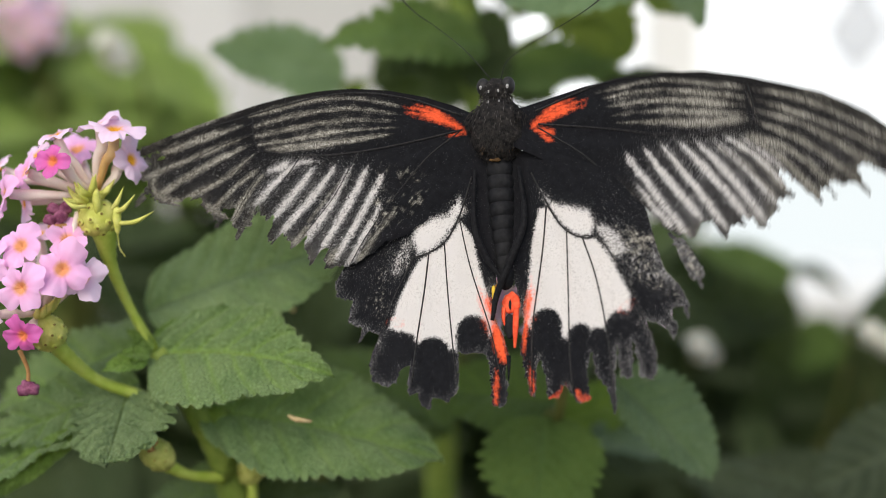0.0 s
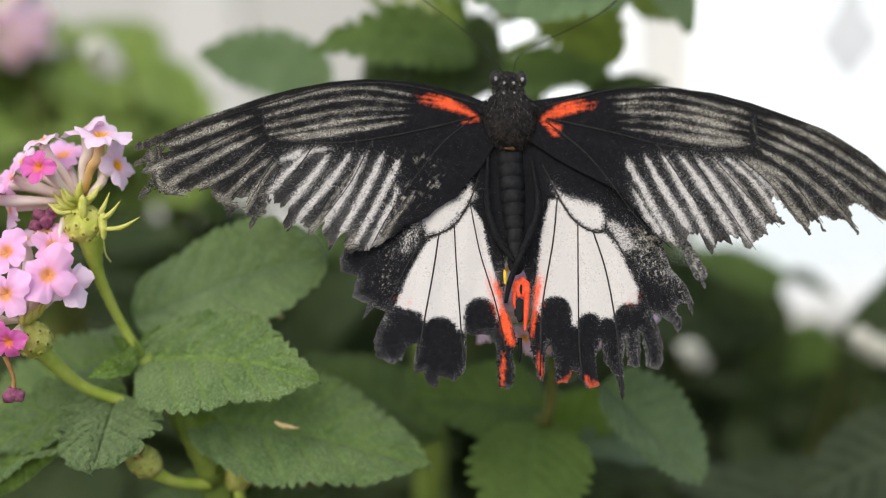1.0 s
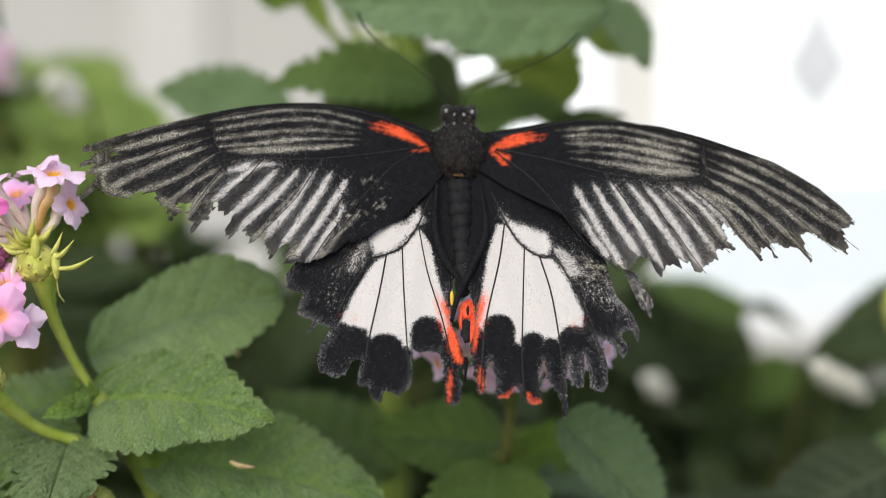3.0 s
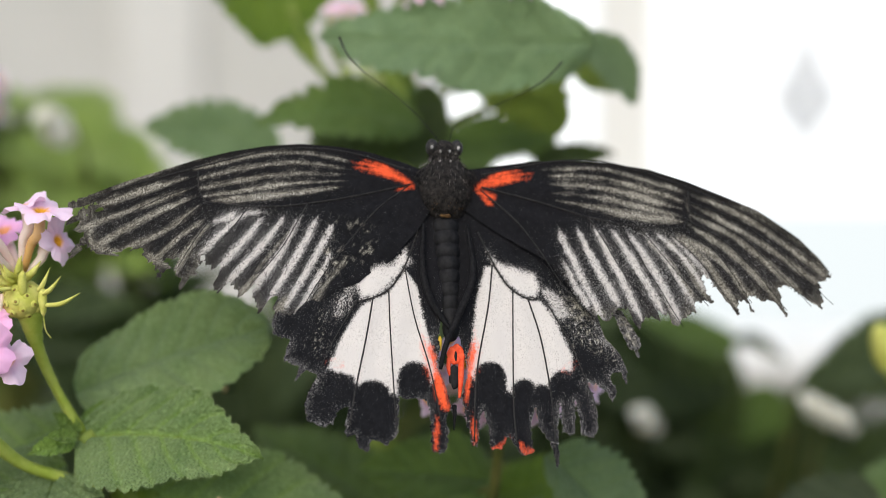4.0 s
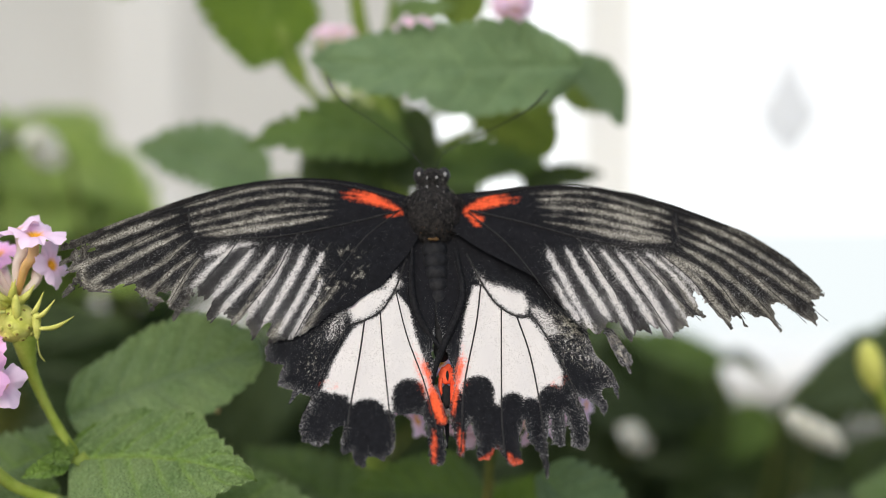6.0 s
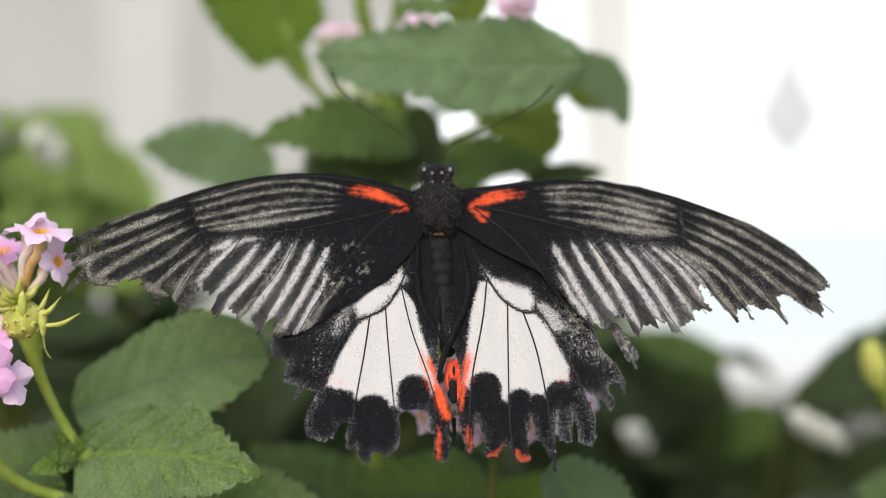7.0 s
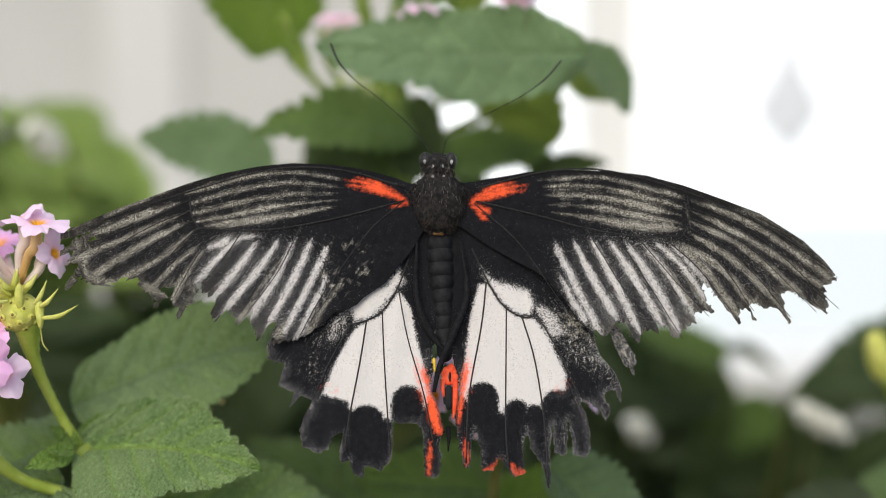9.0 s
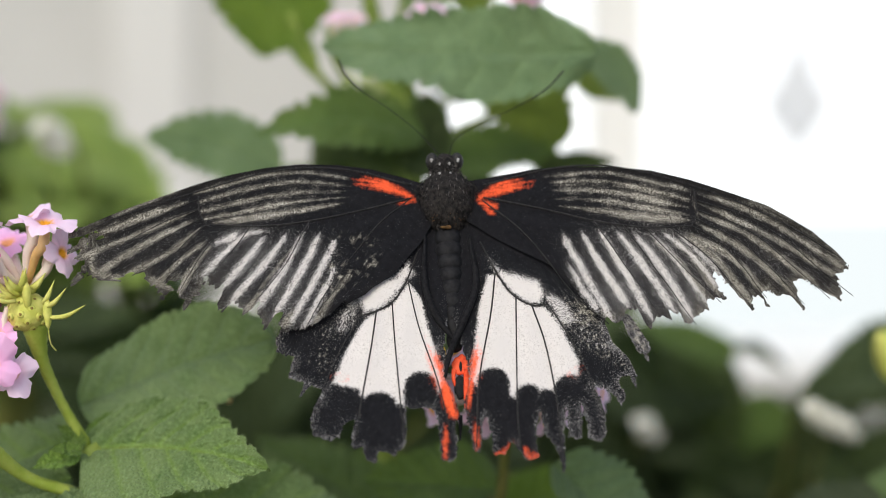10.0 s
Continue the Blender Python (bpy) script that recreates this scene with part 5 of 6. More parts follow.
# upper flower head
head_a = tagged(new("flower_head"), "")
head_a.parent = plant
CA = (-0.0555, 0.2179, 1.0746)
receptacle(head_a, CA, (0.1, -0.25, 0.95), 0.00327, 0.00309, 0.4)
RA = np.array((-0.0561, 0.2183, 1.0779))
heads_a = [
    ((-0.0608, 0.2121, 1.0842), 36, MAGENTA, None, (-0.35, -0.9, 0.25)), ((-0.0614, 0.2167, 1.0881), 40, PALEPINK, None, (-0.25, -0.2, 0.95)),
    ((-0.0517, 0.2153, 1.0891), 50, PALEPINK, TUBE_YELLOW, (0.12, -0.22, 0.96)), ((-0.0550, 0.2179, 1.0897), 44, PALEPINK, None, (-0.2, -0.15, 0.97)),
    ((-0.0497, 0.2181, 1.0840), 40, PALEPINK, None, (0.8, -0.4, 0.35)), ((-0.0663, 0.2159, 1.0823), 36, PINK, None, (-0.75, -0.5, 0.45)),
    ((-0.0695, 0.2149, 1.0788), 42, PINK, None, (-0.9, -0.4, 0.1)), ((-0.0652, 0.2188, 1.0848), 34, PALEPINK, None, (-0.6, -0.5, 0.7)),
    ((-0.0599, 0.2234, 1.0854), 46, PINK, None, (-0.1, -0.5, 0.9)), ((-0.0676, 0.2187, 1.0771), 44, PALEPINK, None, (-0.85, -0.5, -0.1)),
    ((-0.0727, 0.2225, 1.0823), 40, PALEPINK, None, (-0.8, -0.3, 0.5))]
for i, (c, r, mat, tm, way) in enumerate(heads_a):
    c = np.array(c)
    floret(head_a, c, RA + 0.12 * (c - RA) + np.array((0, 0.001, 0)), r * 0.0000905, mat, tm, 30 + i, way, 0.00085)
for a, b in (((-0.0524, 0.2151, 1.0764), (-0.0505, 0.2151, 1.0800)), ((-0.0521, 0.2150, 1.0757), (-0.0485, 0.2139, 1.0788)), ((-0.0513, 0.2148, 1.0741), (-0.0453, 0.2125, 1.0763)),
             ((-0.0565, 0.2146, 1.0768), (-0.0598, 0.2133, 1.0783)), ((-0.0563, 0.2158, 1.0776), (-0.0586, 0.2153, 1.0812))):
    bract(head_a, a, b, 0.00042)
for i, (c, r, mat, tm, way) in enumerate(heads_a):
    d = unit(np.array(c) - RA)
    for k in range(2):
        q = RA + d * (0.0012 + 0.0011 * k) + np.array((0, -0.0007, -0.0004)) + np.array((0.0006 * math.sin(5.0 * i + k), -0.0003 * k, 0.0004 * math.cos(3.0 * i)))
        bract(head_a, q - d * 0.0014, q + d * 0.0021, 0.0006)
for c in ((-0.0517, 0.2149, 1.0748), (-0.0549, 0.2152, 1.0774)):
    blob("calyx_cup", c, np.diag((0.0007, 0.0007, 0.0021)), CALYX, head_a, 10, 10, 0.25, 900)
for k, (x, y, z) in enumerate(((-0.0622, 0.2166, 1.0762), (-0.0608, 0.2159, 1.0751), (-0.0626, 0.2163, 1.0744), (-0.0615, 0.2167, 1.0735), (-0.0605, 0.2171, 1.0762))):
    blob("wilted_floret", (x, y, z), np.diag((0.0011, 0.0009, 0.0010)), WILT, head_a, 8, 10, 0.5, 1500)
tube("dry_tube", [(-0.0585, 0.2170, 1.0756), (-0.0589, 0.2162, 1.0733), (-0.0591, 0.2157, 1.0715)], [0.0005, 0.0005, 0.0006], TUBE, head_a, 8, 6)
tube("dry_tube", [(-0.0569, 0.2172, 1.0736), (-0.0602, 0.2162, 1.0735), (-0.0630, 0.2160, 1.0733)], [0.0006, 0.0005, 0.0004], TWIG, head_a, 8, 6)
tube("hair_strand", [(-0.0523, 0.2172, 1.0731), (-0.0519, 0.2167, 1.0700), (-0.0510, 0.2166, 1.0686)], [0.0001, 0.00008], CALYX, head_a, 8, 5)

# lower flower head
head_b = new("flower_head")
head_b.parent = plant
CB = (-0.0634, 0.2149, 1.0563)
receptacle(head_b, CB, (-0.3, -0.45, 0.8), 0.00290, 0.00309, 1.1)
RB = np.array((-0.0648, 0.2153, 1.0592))
heads_b = [
    ((-0.0659, 0.2108, 1.0711), 46, PINK, None, (-0.1, -0.9, 0.45)), ((-0.0596, 0.2145, 1.0717), 42, PINK, None, (0.25, -0.75, 0.6)),
    ((-0.0592, 0.2094, 1.0676), 50, PINK, None, (0.1, -0.95, 0.3)), ((-0.0567, 0.2122, 1.0659), 42, PALEPINK, None, (0.6, -0.75, 0.2)),
    ((-0.0651, 0.2070, 1.0650), 46, PINK, None, (-0.15, -0.98, 0.1)), ((-0.0652, 0.2075, 1.0574), 36, MAGENTA, None, (-0.35, -0.9, -0.2)),
    ((-0.0707, 0.2105, 1.0682), 44, PINK, None, (-0.6, -0.8, 0.2)), ((-0.0706, 0.2104, 1.0601), 40, PALEPINK, None, (-0.8, -0.6, 0.0)),
    ((-0.0653, 0.2181, 1.0721), 40, PALEPINK, None, (-0.1, -0.4, 0.9))]
for i, (c, r, mat, tm, way) in enumerate(heads_b):
    c = np.array(c)
    floret(head_b, c, RB + 0.1 * (c - RB) + np.array((0, 0.0015, 0)), r * 0.0000905, mat, tm, 50 + i, way, 0.0008)
for b in ((-0.0604, 0.2143, 1.0632), (-0.0614, 0.2132, 1.0623), (-0.0638, 0.2115, 1.0613), (-0.0625, 0.2116, 1.0617)):
    b = np.array(b)
    bract(head_b, 0.1 * b + 0.9 * RB, b, 0.0008)
tube("dry_stalk", [(-0.0667, 0.2106, 1.0545), (-0.0656, 0.2107, 1.0514), (-0.0657, 0.2109, 1.0491)], [0.0004, 0.0003, 0.0004], TWIG, head_b, 10, 6)
for p in ((-0.0657, 0.2108, 1.0487), (-0.0648, 0.2105, 1.0483), (-0.0663, 0.2107, 1.0480)):
    blob("wilted_floret", p, np.diag((0.0011, 0.0009, 0.0009)), WILT, head_b, 8, 10, 0.5, 1500)

# spent heads
spent = new("spent_head")
spent.parent = plant
receptacle(spent, (-0.0474, 0.2195, 1.0349), (-0.6, -0.3, 0.6), 0.00253, 0.00347, 2.0, SPENT)
for p in ((-0.0492, 0.2168, 1.0373), (-0.0486, 0.2169, 1.0380), (-0.0479, 0.2162, 1.0368), (-0.0475, 0.2164, 1.0378)):
    blob("wilted_floret", p, np.diag((0.0007, 0.0007, 0.0006)), TWIG, spent, 8, 10, 0.6, 1800)
tube("stalk", [(-0.0458, 0.2207, 1.0325), (-0.0428, 0.2234, 1.0301), (-0.0379, 0.2277, 1.0283)], [0.0012, 0.0009, 0.0011], STEM, plant, 14, 8)
spent2 = new("spent_head")
spent2.parent = plant
receptacle(spent2, (-0.0337, 0.2303, 1.0293), (0.1, -0.3, 0.9), 0.00266, 0.00335, 3.0, SPENT)
tube("stalk", [(-0.0334, 0.2301, 1.0274), (-0.0335, 0.2313, 1.0218), (-0.0356, 0.2344, 1.0145)], [0.0010, 0.0009], STEM, plant, 10, 8)
blob("fallen_petal", (-0.0272, 0.2439, 1.0547), np.diag((0.0004, 0.0003, 0.0004)), TUBE_YELLOW, plant, 8, 10, 0.4, 1500)
# a dry curl fallen on a leaf
curl = tagged(tube("dry_petal", [(-0.0254, 0.2184, 1.0418), (-0.0238, 0.2173, 1.0414), (-0.0215, 0.2178, 1.0410)], [0.0003, 0.0005, 0.0002], DRY, None, 10, 6), "small dry tan petal lying on a leaf", "petal")

# ---- the flowering shoot under and behind the butterfly ----
shoot = thing("lantana_shoot", "lantana shoot with a pink flower head and blurred green leaves", "plant")
head_c = new("flower_head")
head_c.parent = shoot
CC = np.array((0.0221, 0.2321, 1.0583))
receptacle(head_c, CC, (0, -0.6, 0.8), 0.003, 0.003, 0.1)
for i in range(18):
    a = 2.4 * i
    s = 0.35 + 0.65 * math.sqrt((i + 0.5) / 18)
    way = np.array((s * math.cos(a), -math.sqrt(max(0.02, 1.05 - s * s)) * 0.75, s * math.sin(a) * 0.8 + 0.1))
    c = CC + way * np.array((0.0175, 0.009, 0.0100))
    floret(head_c, c, CC, 0.0036, PALEPINK, None, 70 + i, way)
tube("stem", [CC, CC + np.array((-0.001, 0.006, -0.02)), CC + np.array((-0.004, 0.02, -0.06)), (0.02, 0.30, 0.7), (0.03, 0.35, 0.0)], [0.0011, 0.0010, 0.0014, 0.004, 0.006], STEM_DARK, shoot, 30, 10, 0.05)
bud = new("spent_head")
bud.parent = shoot
receptacle(bud, (0.0260, 0.2732, 1.0289), (0.1, -0.3, 0.9), 0.00255, 0.00418, 3.0)
leaf(shoot, (0.0304, 0.2380, 1.0436), (0.0490, 0.2360, 1.0261), (0.3, -0.85, 0.45), 0.60, LEAF_SOFT, 0.05, 0.15, 31, 13, lop=0.25, blunt=0.55, saw_deep=0.05)
leaf(shoot, (0.0220, 0.2500, 1.0360), (-0.0035, 0.2460, 1.0397), (-0.1, -0.8, 0.5), 0.62, LEAF_MID, 0.05, 0.2, 32, 14)
leaf(shoot, (0.0186, 0.2400, 1.0360), (0.0169, 0.2360, 1.0177), (0.0, -0.85, 0.5), 1.25, LEAF_MID, 0.05, 0.15, 33, 9, blunt=0.6, saw_deep=0.09)
leaf(shoot, (0.0232, 0.2769, 1.0221), (0.0617, 0.2909, 1.0143), (0.0, -0.6, 0.8), 0.5, LEAF_SHADED, 0.05, 0.15, 34, 18)
leaf(shoot, (0.0018, 0.2576, 1.0286), (-0.0264, 0.2795, 1.0408), (0.0, -0.7, 0.7), 0.5, LEAF_MID, 0.05, 0.15, 35, 18)
leaf(shoot, (0.0331, 0.2937, 1.0340), (0.0140, 0.2852, 1.0457), (0.0, -0.7, 0.7), 0.6, LEAF_SHADED, 0.05, 0.15, 36, 18)

# ---- the tall shoot behind the butterfly's head ----
tall = thing("lantana_shoot", "tall out-of-focus lantana shoot with broad leaves and pink flowers", "plant")
tube("stem", [(-0.0030, 0.2960, 1.1424), (-0.0016, 0.2960, 1.1289), (0.0017, 0.2960, 1.1145), (0.0057, 0.2960, 1.1015), (0.008, 0.30, 1.06), (0.0, 0.32, 0.95), (0.03, 0.38, 0.0)], [0.0016, 0.0018, 0.0022, 0.0026, 0.003, 0.004, 0.006], STEM_MID, tall, 40, 12, 0.06)
for pts, r in ((((0.0061, 0.2960, 1.1379), (0.0049, 0.2950, 1.1288), (0.0029, 0.2950, 1.1197)), 0.0010), (((-0.0195, 0.3020, 1.1287), (-0.0157, 0.3000, 1.1193), (-0.0095, 0.2980, 1.1108), (0.0027, 0.2970, 1.1015)), 0.0012),
               (((0.0103, 0.2880, 1.1245), (0.0089, 0.2920, 1.1195), (0.0058, 0.2960, 1.1106)), 0.0008), (((0.0303, 0.2900, 1.1297), (0.0256, 0.2930, 1.1180), (0.0135, 0.2960, 1.1083)), 0.0007),
               (((0.0409, 0.2620, 1.1169), (0.0348, 0.2800, 1.1115), (0.0134, 0.2950, 1.1014)), 0.0008), (((-0.0106, 0.2930, 1.1249), (-0.0096, 0.2940, 1.1182), (-0.0034, 0.2960, 1.1084)), 0.0009)):
    tube("twig", pts, [r, r * 0.9, r], STEM_MID, tall, 14, 8, 0.08)


def tall_leaf(base, tip, way, ratio, mat, seed, **shape):
    leaf(tall, base, tip, way, ratio, mat, 0.05, 0.12, seed, 10, saw_deep=0.075, quilt=0.007, **shape)


leaf(tall, (0.0411, 0.2580, 1.1173), (-0.0106, 0.2620, 1.1199), (0.0, -0.96, 0.25), 0.35, LEAF_SOFT, 0.05, 0.12, 41, 15, saw_deep=0.034, quilt=0.010, wave=0.05, bend=0.02, lop=0.05, blunt=0.60)
tall_leaf((-0.0204, 0.3030, 1.1392), (-0.0257, 0.3030, 1.1192), (0.0, -0.98, 0.1), 1.40, LEAF_YELLOW, 42, lop=-0.10, blunt=0.9)
tall_leaf((0.0089, 0.2840, 1.1021), (-0.0240, 0.2720, 1.1028), (0.0, -0.9, 0.45), 0.40, LEAF_MID, 45, bend=-0.10, blunt=0.75)
# inner leaves take the dark copy, so the shoot's own shade is coloured in
tall_leaf((0.0027, 0.2900, 1.1030), (-0.0122, 0.2850, 1.0972), (0.0, -0.9, 0.4), 0.70, LEAF_SHADED, 49, bend=-0.05)
tall_leaf((0.0027, 0.2950, 1.1084), (-0.0108, 0.2900, 1.1057), (0.0, -0.9, 0.4), 0.63, LEAF_OLIVE, 54, bend=-0.1)
tall_leaf((0.0213, 0.2880, 1.1140), (0.0389, 0.2840, 1.1011), (0.1, -0.98, 0.1), 0.78, LEAF_OLIVE, 47, bend=0.1, blunt=0.6)
tall_leaf((0.0391, 0.2900, 1.1179), (0.0517, 0.2900, 1.1099), (0.3, -0.9, 0.2), 0.60, LEAF_OLIVE, 51, bend=-0.05, blunt=0.6)
tall_leaf((0.0409, 0.2750, 1.1193), (0.0538, 0.2800, 1.1068), (0.5, -0.8, 0.2), 0.62, LEAF_SOFT, 44, bend=0.10, blunt=0.6)
tall_leaf((0.0063, 0.2850, 1.0934), (0.0136, 0.2900, 1.1074), (0.0, -1.0, 0.1), 0.70, LEAF_SHADED, 50, blunt=0.7)
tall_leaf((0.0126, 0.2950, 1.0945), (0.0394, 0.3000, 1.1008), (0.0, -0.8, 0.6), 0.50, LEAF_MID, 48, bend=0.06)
tall_leaf((0.0339, 0.3000, 1.0926), (0.0520, 0.3000, 1.0960), (0.0, -0.9, 0.4), 0.42, LEAF_SHADED, 55, bend=0.05)
tall_leaf((-0.0044, 0.3000, 1.0969), (0.0088, 0.3000, 1.0921), (0.0, -1.0, 0.2), 0.98, LEAF_SHADED, 57)
tall_leaf((0.0090, 0.3000, 1.1107), (0.0151, 0.3000, 1.0998), (0.0, -1.0, 0.2), 0.59, LEAF_SHADED, 58)
tall_leaf((0.0059, 0.2900, 1.1294), (0.0184, 0.2850, 1.1315), (0.0, -0.8, 0.4), 0.59, LEAF, 52)
tall_leaf((0.0168, 0.2970, 1.1289), (0.0260, 0.2970, 1.1380), (0.0, -0.9, 0.3), 0.91, LEAF_OLIVE, 59)
tall_leaf((-0.0186, 0.3000, 1.1247), (-0.0134, 0.3000, 1.1143), (0.2, -0.95, 0.1), 0.50, LEAF_YELLOW, 60)
tall_leaf((-0.0216, 0.3000, 1.0950), (-0.0510, 0.3000, 1.1026), (-0.2, -0.9, 0.3), 0.55, LEAF_SOFT, 46, bend=-0.06, blunt=0.8)
tall_leaf((-0.0447, 0.3030, 1.1411), (-0.0655, 0.3030, 1.1374), (0.0, -0.9, 0.3), 0.50, LEAF, 43)
tall_leaf((-0.0073, 0.3000, 1.1108), (0.0011, 0.3000, 1.0999), (0.0, -0.95, 0.2), 0.56, LEAF_SHADED, 53)
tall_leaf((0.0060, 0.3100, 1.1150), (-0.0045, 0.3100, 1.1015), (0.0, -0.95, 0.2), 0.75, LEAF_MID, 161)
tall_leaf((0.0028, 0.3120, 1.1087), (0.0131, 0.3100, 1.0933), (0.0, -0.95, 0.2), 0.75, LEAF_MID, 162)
tall_leaf((-0.0158, 0.3100, 1.0976), (0.0026, 0.3100, 1.0918), (0.0, -0.9, 0.3), 0.6, LEAF_SHADED, 163)
tall_leaf((-0.0083, 0.3050, 1.1055), (-0.0156, 0.3050, 1.0937), (0.0, -0.9, 0.3), 0.6, LEAF_SHADED, 164)
tall_leaf((0.0133, 0.3100, 1.1166), (0.0188, 0.3100, 1.1085), (0.0, -0.9, 0.3), 0.7, LEAF_SHADED, 165)
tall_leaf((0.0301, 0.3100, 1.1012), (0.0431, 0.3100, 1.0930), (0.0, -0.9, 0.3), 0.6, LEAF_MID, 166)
tall_leaf((0.0137, 0.3050, 1.0950), (0.0256, 0.3050, 1.0914), (0.0, -0.9, 0.3), 0.8, LEAF_SHADED, 167)
tall_leaf((-0.0239, 0.3200, 1.0917), (-0.0164, 0.3200, 1.0949), (0.0, -0.9, 0.3), 0.6, LEAF_OLIVE, 168)
for centre in (np.array((0.0106, 0.2850, 1.1253)), np.array((0.0304, 0.2870, 1.1313))):
    hd = new("flower_head")
    hd.parent = tall
    for i in range(9):
        a = 2.4 * i
        way = np.array((math.cos(a), -0.6, 0.6 * math.sin(a)))
        floret(hd, centre + way * 0.0035, centre, 0.0026, PALEPINK, TUBE_YELLOW, 90 + i, way)
buds = new("flower_head")
buds.parent = tall
for i in range(7):
    c = np.array((-0.0040, 0.2930, 1.1118)) + np.array(((i - 3) * 0.0013, 0.001 * (i % 2), 0.0022 * math.sin(2.1 * i)))
    floret(buds, c, c + np.array((0.001, 0.002, -0.006)), 0.0019, BUDGREEN, STEM_MID, 210 + i, (0.2 * i - 0.6, -0.6, 0.7))
hd = new("flower_head")
hd.parent = tall
for i in range(5):
    c = np.array((-0.0072, 0.2920, 1.1267)) + np.array(((i - 2) * 0.0016, 0, 0.0006 * (i % 2)))
    floret(hd, c, c + np.array((0, 0.002, -0.006)), 0.0017, PALEPINK, TUBE_YELLOW, 110 + i, (0.1 * i - 0.2, -0.5, 0.8))

# ---- shrubs further back: shade put into the foliage colour, with gaps ----
SHARED = [(scaled_leaf(200 + i, 0.03, ratio=0.55 + 0.05 * i, curl=0.1, fold=0.2, nu=44, nv=5, teeth=11, saw_deep=0.07, mat=m)) for i, m in enumerate((LEAF_SHADED, LEAF_SHADED, LEAF_MID, LEAF_OLIVE, LEAF_YELLOW, LEAF, LEAF_LIME, LEAF_DEEP_SHADE))]


def shrub(label, seed, count, centre, spread, length, share=(0, 0, 1, 2, 3)):
    rng = random.Random(seed)
    c, s = np.array(centre), np.array(spread)
    ob = thing("shrub", label, "shrub", "shrubs behind")
    foot = (centre[0], centre[1], 0.0)
    tube("stem", [foot, (centre[0] + 0.01, centre[1], centre[2] * 0.5), tuple(c)], [0.008, 0.006, 0.002], STEM_DARK, ob, 16, 8, 0.05)
    for k in range(5):
        e = c + s * np.array((rng.uniform(-0.8, 0.8), rng.uniform(-0.8, 0.8), rng.uniform(0.0, 0.8)))
        tube("branch", [c - np.array((0, 0, 0.1)), 0.5 * (c + e) + np.array((0, 0, -0.02)), e], [0.003, 0.002, 0.001], STEM_DARK, ob, 10, 6)
    for k in range(count):
        p = c + s * np.array([rng.uniform(-1, 1) for _ in range(3)])
        way = unit((rng.uniform(-1, 1), rng.uniform(-0.6, 0.3), rng.uniform(-0.7, 0.3)))
        b = basis(way, (rng.uniform(-0.4, 0.4), -0.6, 0.8)) * length / 0.03 * rng.uniform(0.7, 1.2)
        put("leaf", SHARED[rng.choice(share)], ob, Matrix([[*b[r], p[r]] for r in range(3)] + [[0, 0, 0, 1]]))
    return ob


shrub("dense green shrub, shade put into its dark leaves, in soft blur", 1, 110, (-0.0300, 0.4512, 0.9992), (0.10, 0.05, 0.045), 0.040, (0, 1, 0, 7))
shrub("dense green shrub, shade put into its dark leaves, in soft blur", 2, 120, (0.0086, 0.5459, 0.9349), (0.13, 0.06, 0.065), 0.050, (0, 1, 7))
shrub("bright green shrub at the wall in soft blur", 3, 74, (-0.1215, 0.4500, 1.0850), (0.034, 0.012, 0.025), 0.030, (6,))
shrub("green shrub at the wall, shade put into its dark leaves, in soft blur", 5, 46, (-0.0946, 0.4758, 1.0157), (0.065, 0.05, 0.026), 0.030, (0, 0, 1, 2))
shrub("green shrub below the window, shade put into its dark leaves, in soft blur", 4, 110, (0.0749, 0.4576, 0.9959), (0.021, 0.05, 0.028), 0.024, (7, 7, 0, 1))
shrub("green shrub below the window, shade put into its dark leaves, in soft blur", 7, 120, (0.1443, 0.4534, 0.9756), (0.042, 0.05, 0.017), 0.022, (7, 7, 0, 1))
shrub("green shrub low by the wall, shade put into its dark leaves, in soft blur", 6, 50, (-0.1490, 0.4823, 0.9375), (0.06, 0.05, 0.03), 0.036, (2, 0, 1, 3))
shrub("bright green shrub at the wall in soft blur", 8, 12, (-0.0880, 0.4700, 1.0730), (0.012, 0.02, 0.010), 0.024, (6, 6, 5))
shrub("green shrub below the window, shade put into its dark leaves, in soft blur", 9, 90, (0.1857, 0.5800, 0.9455), (0.060, 0.04, 0.020), 0.026, (7, 7, 0, 1))
shrub("green shrub below the window, shade put into its dark leaves, in soft blur", 10, 110, (0.2297, 0.7744, 0.8852), (0.13, 0.06, 0.040), 0.040, (7, 7, 7, 0))
shrub("green shrub below the window, shade put into its dark leaves, in soft blur", 11, 70, (0.1494, 0.6411, 0.9387), (0.040, 0.04, 0.026), 0.026, (7, 7, 0, 1))
far_bloom = thing("lantana_shoot", "pink lantana bloom far out of focus by the wall", "plant")
fb = np.array((-0.1286, 0.4257, 1.1119))
tube("stem", [fb, fb + np.array((0.005, 0.01, -0.08)), (fb[0] + 0.02, fb[1] + 0.03, 0.0)], [0.002, 0.003, 0.006], STEM_DARK, far_bloom, 20, 8)
bloom = new("flower_head")
bloom.parent = far_bloom
for i in range(14):
    a = 2.4 * i
    way = np.array((math.cos(a), -0.7, 0.8 * math.sin(a)))
    floret(bloom, fb + way * 0.0125 * (0.4 + 0.6 * (i % 3) / 2), fb, 0.0046, PALEPINK, None, 130 + i, way)
near = thing("lantana_shoot", "leaves darkened by colour for shade, with a yellow-green bud spike beside the window", "plant")
# shade low beside the window is put into these leaves' dark colour
leaf(near, (0.1703, 0.3576, 1.0492), (0.1084, 0.3586, 1.0298), (-0.2, -0.8, 0.6), 0.5, LEAF_SHADED, 0.05, 0.1, 61, 16)
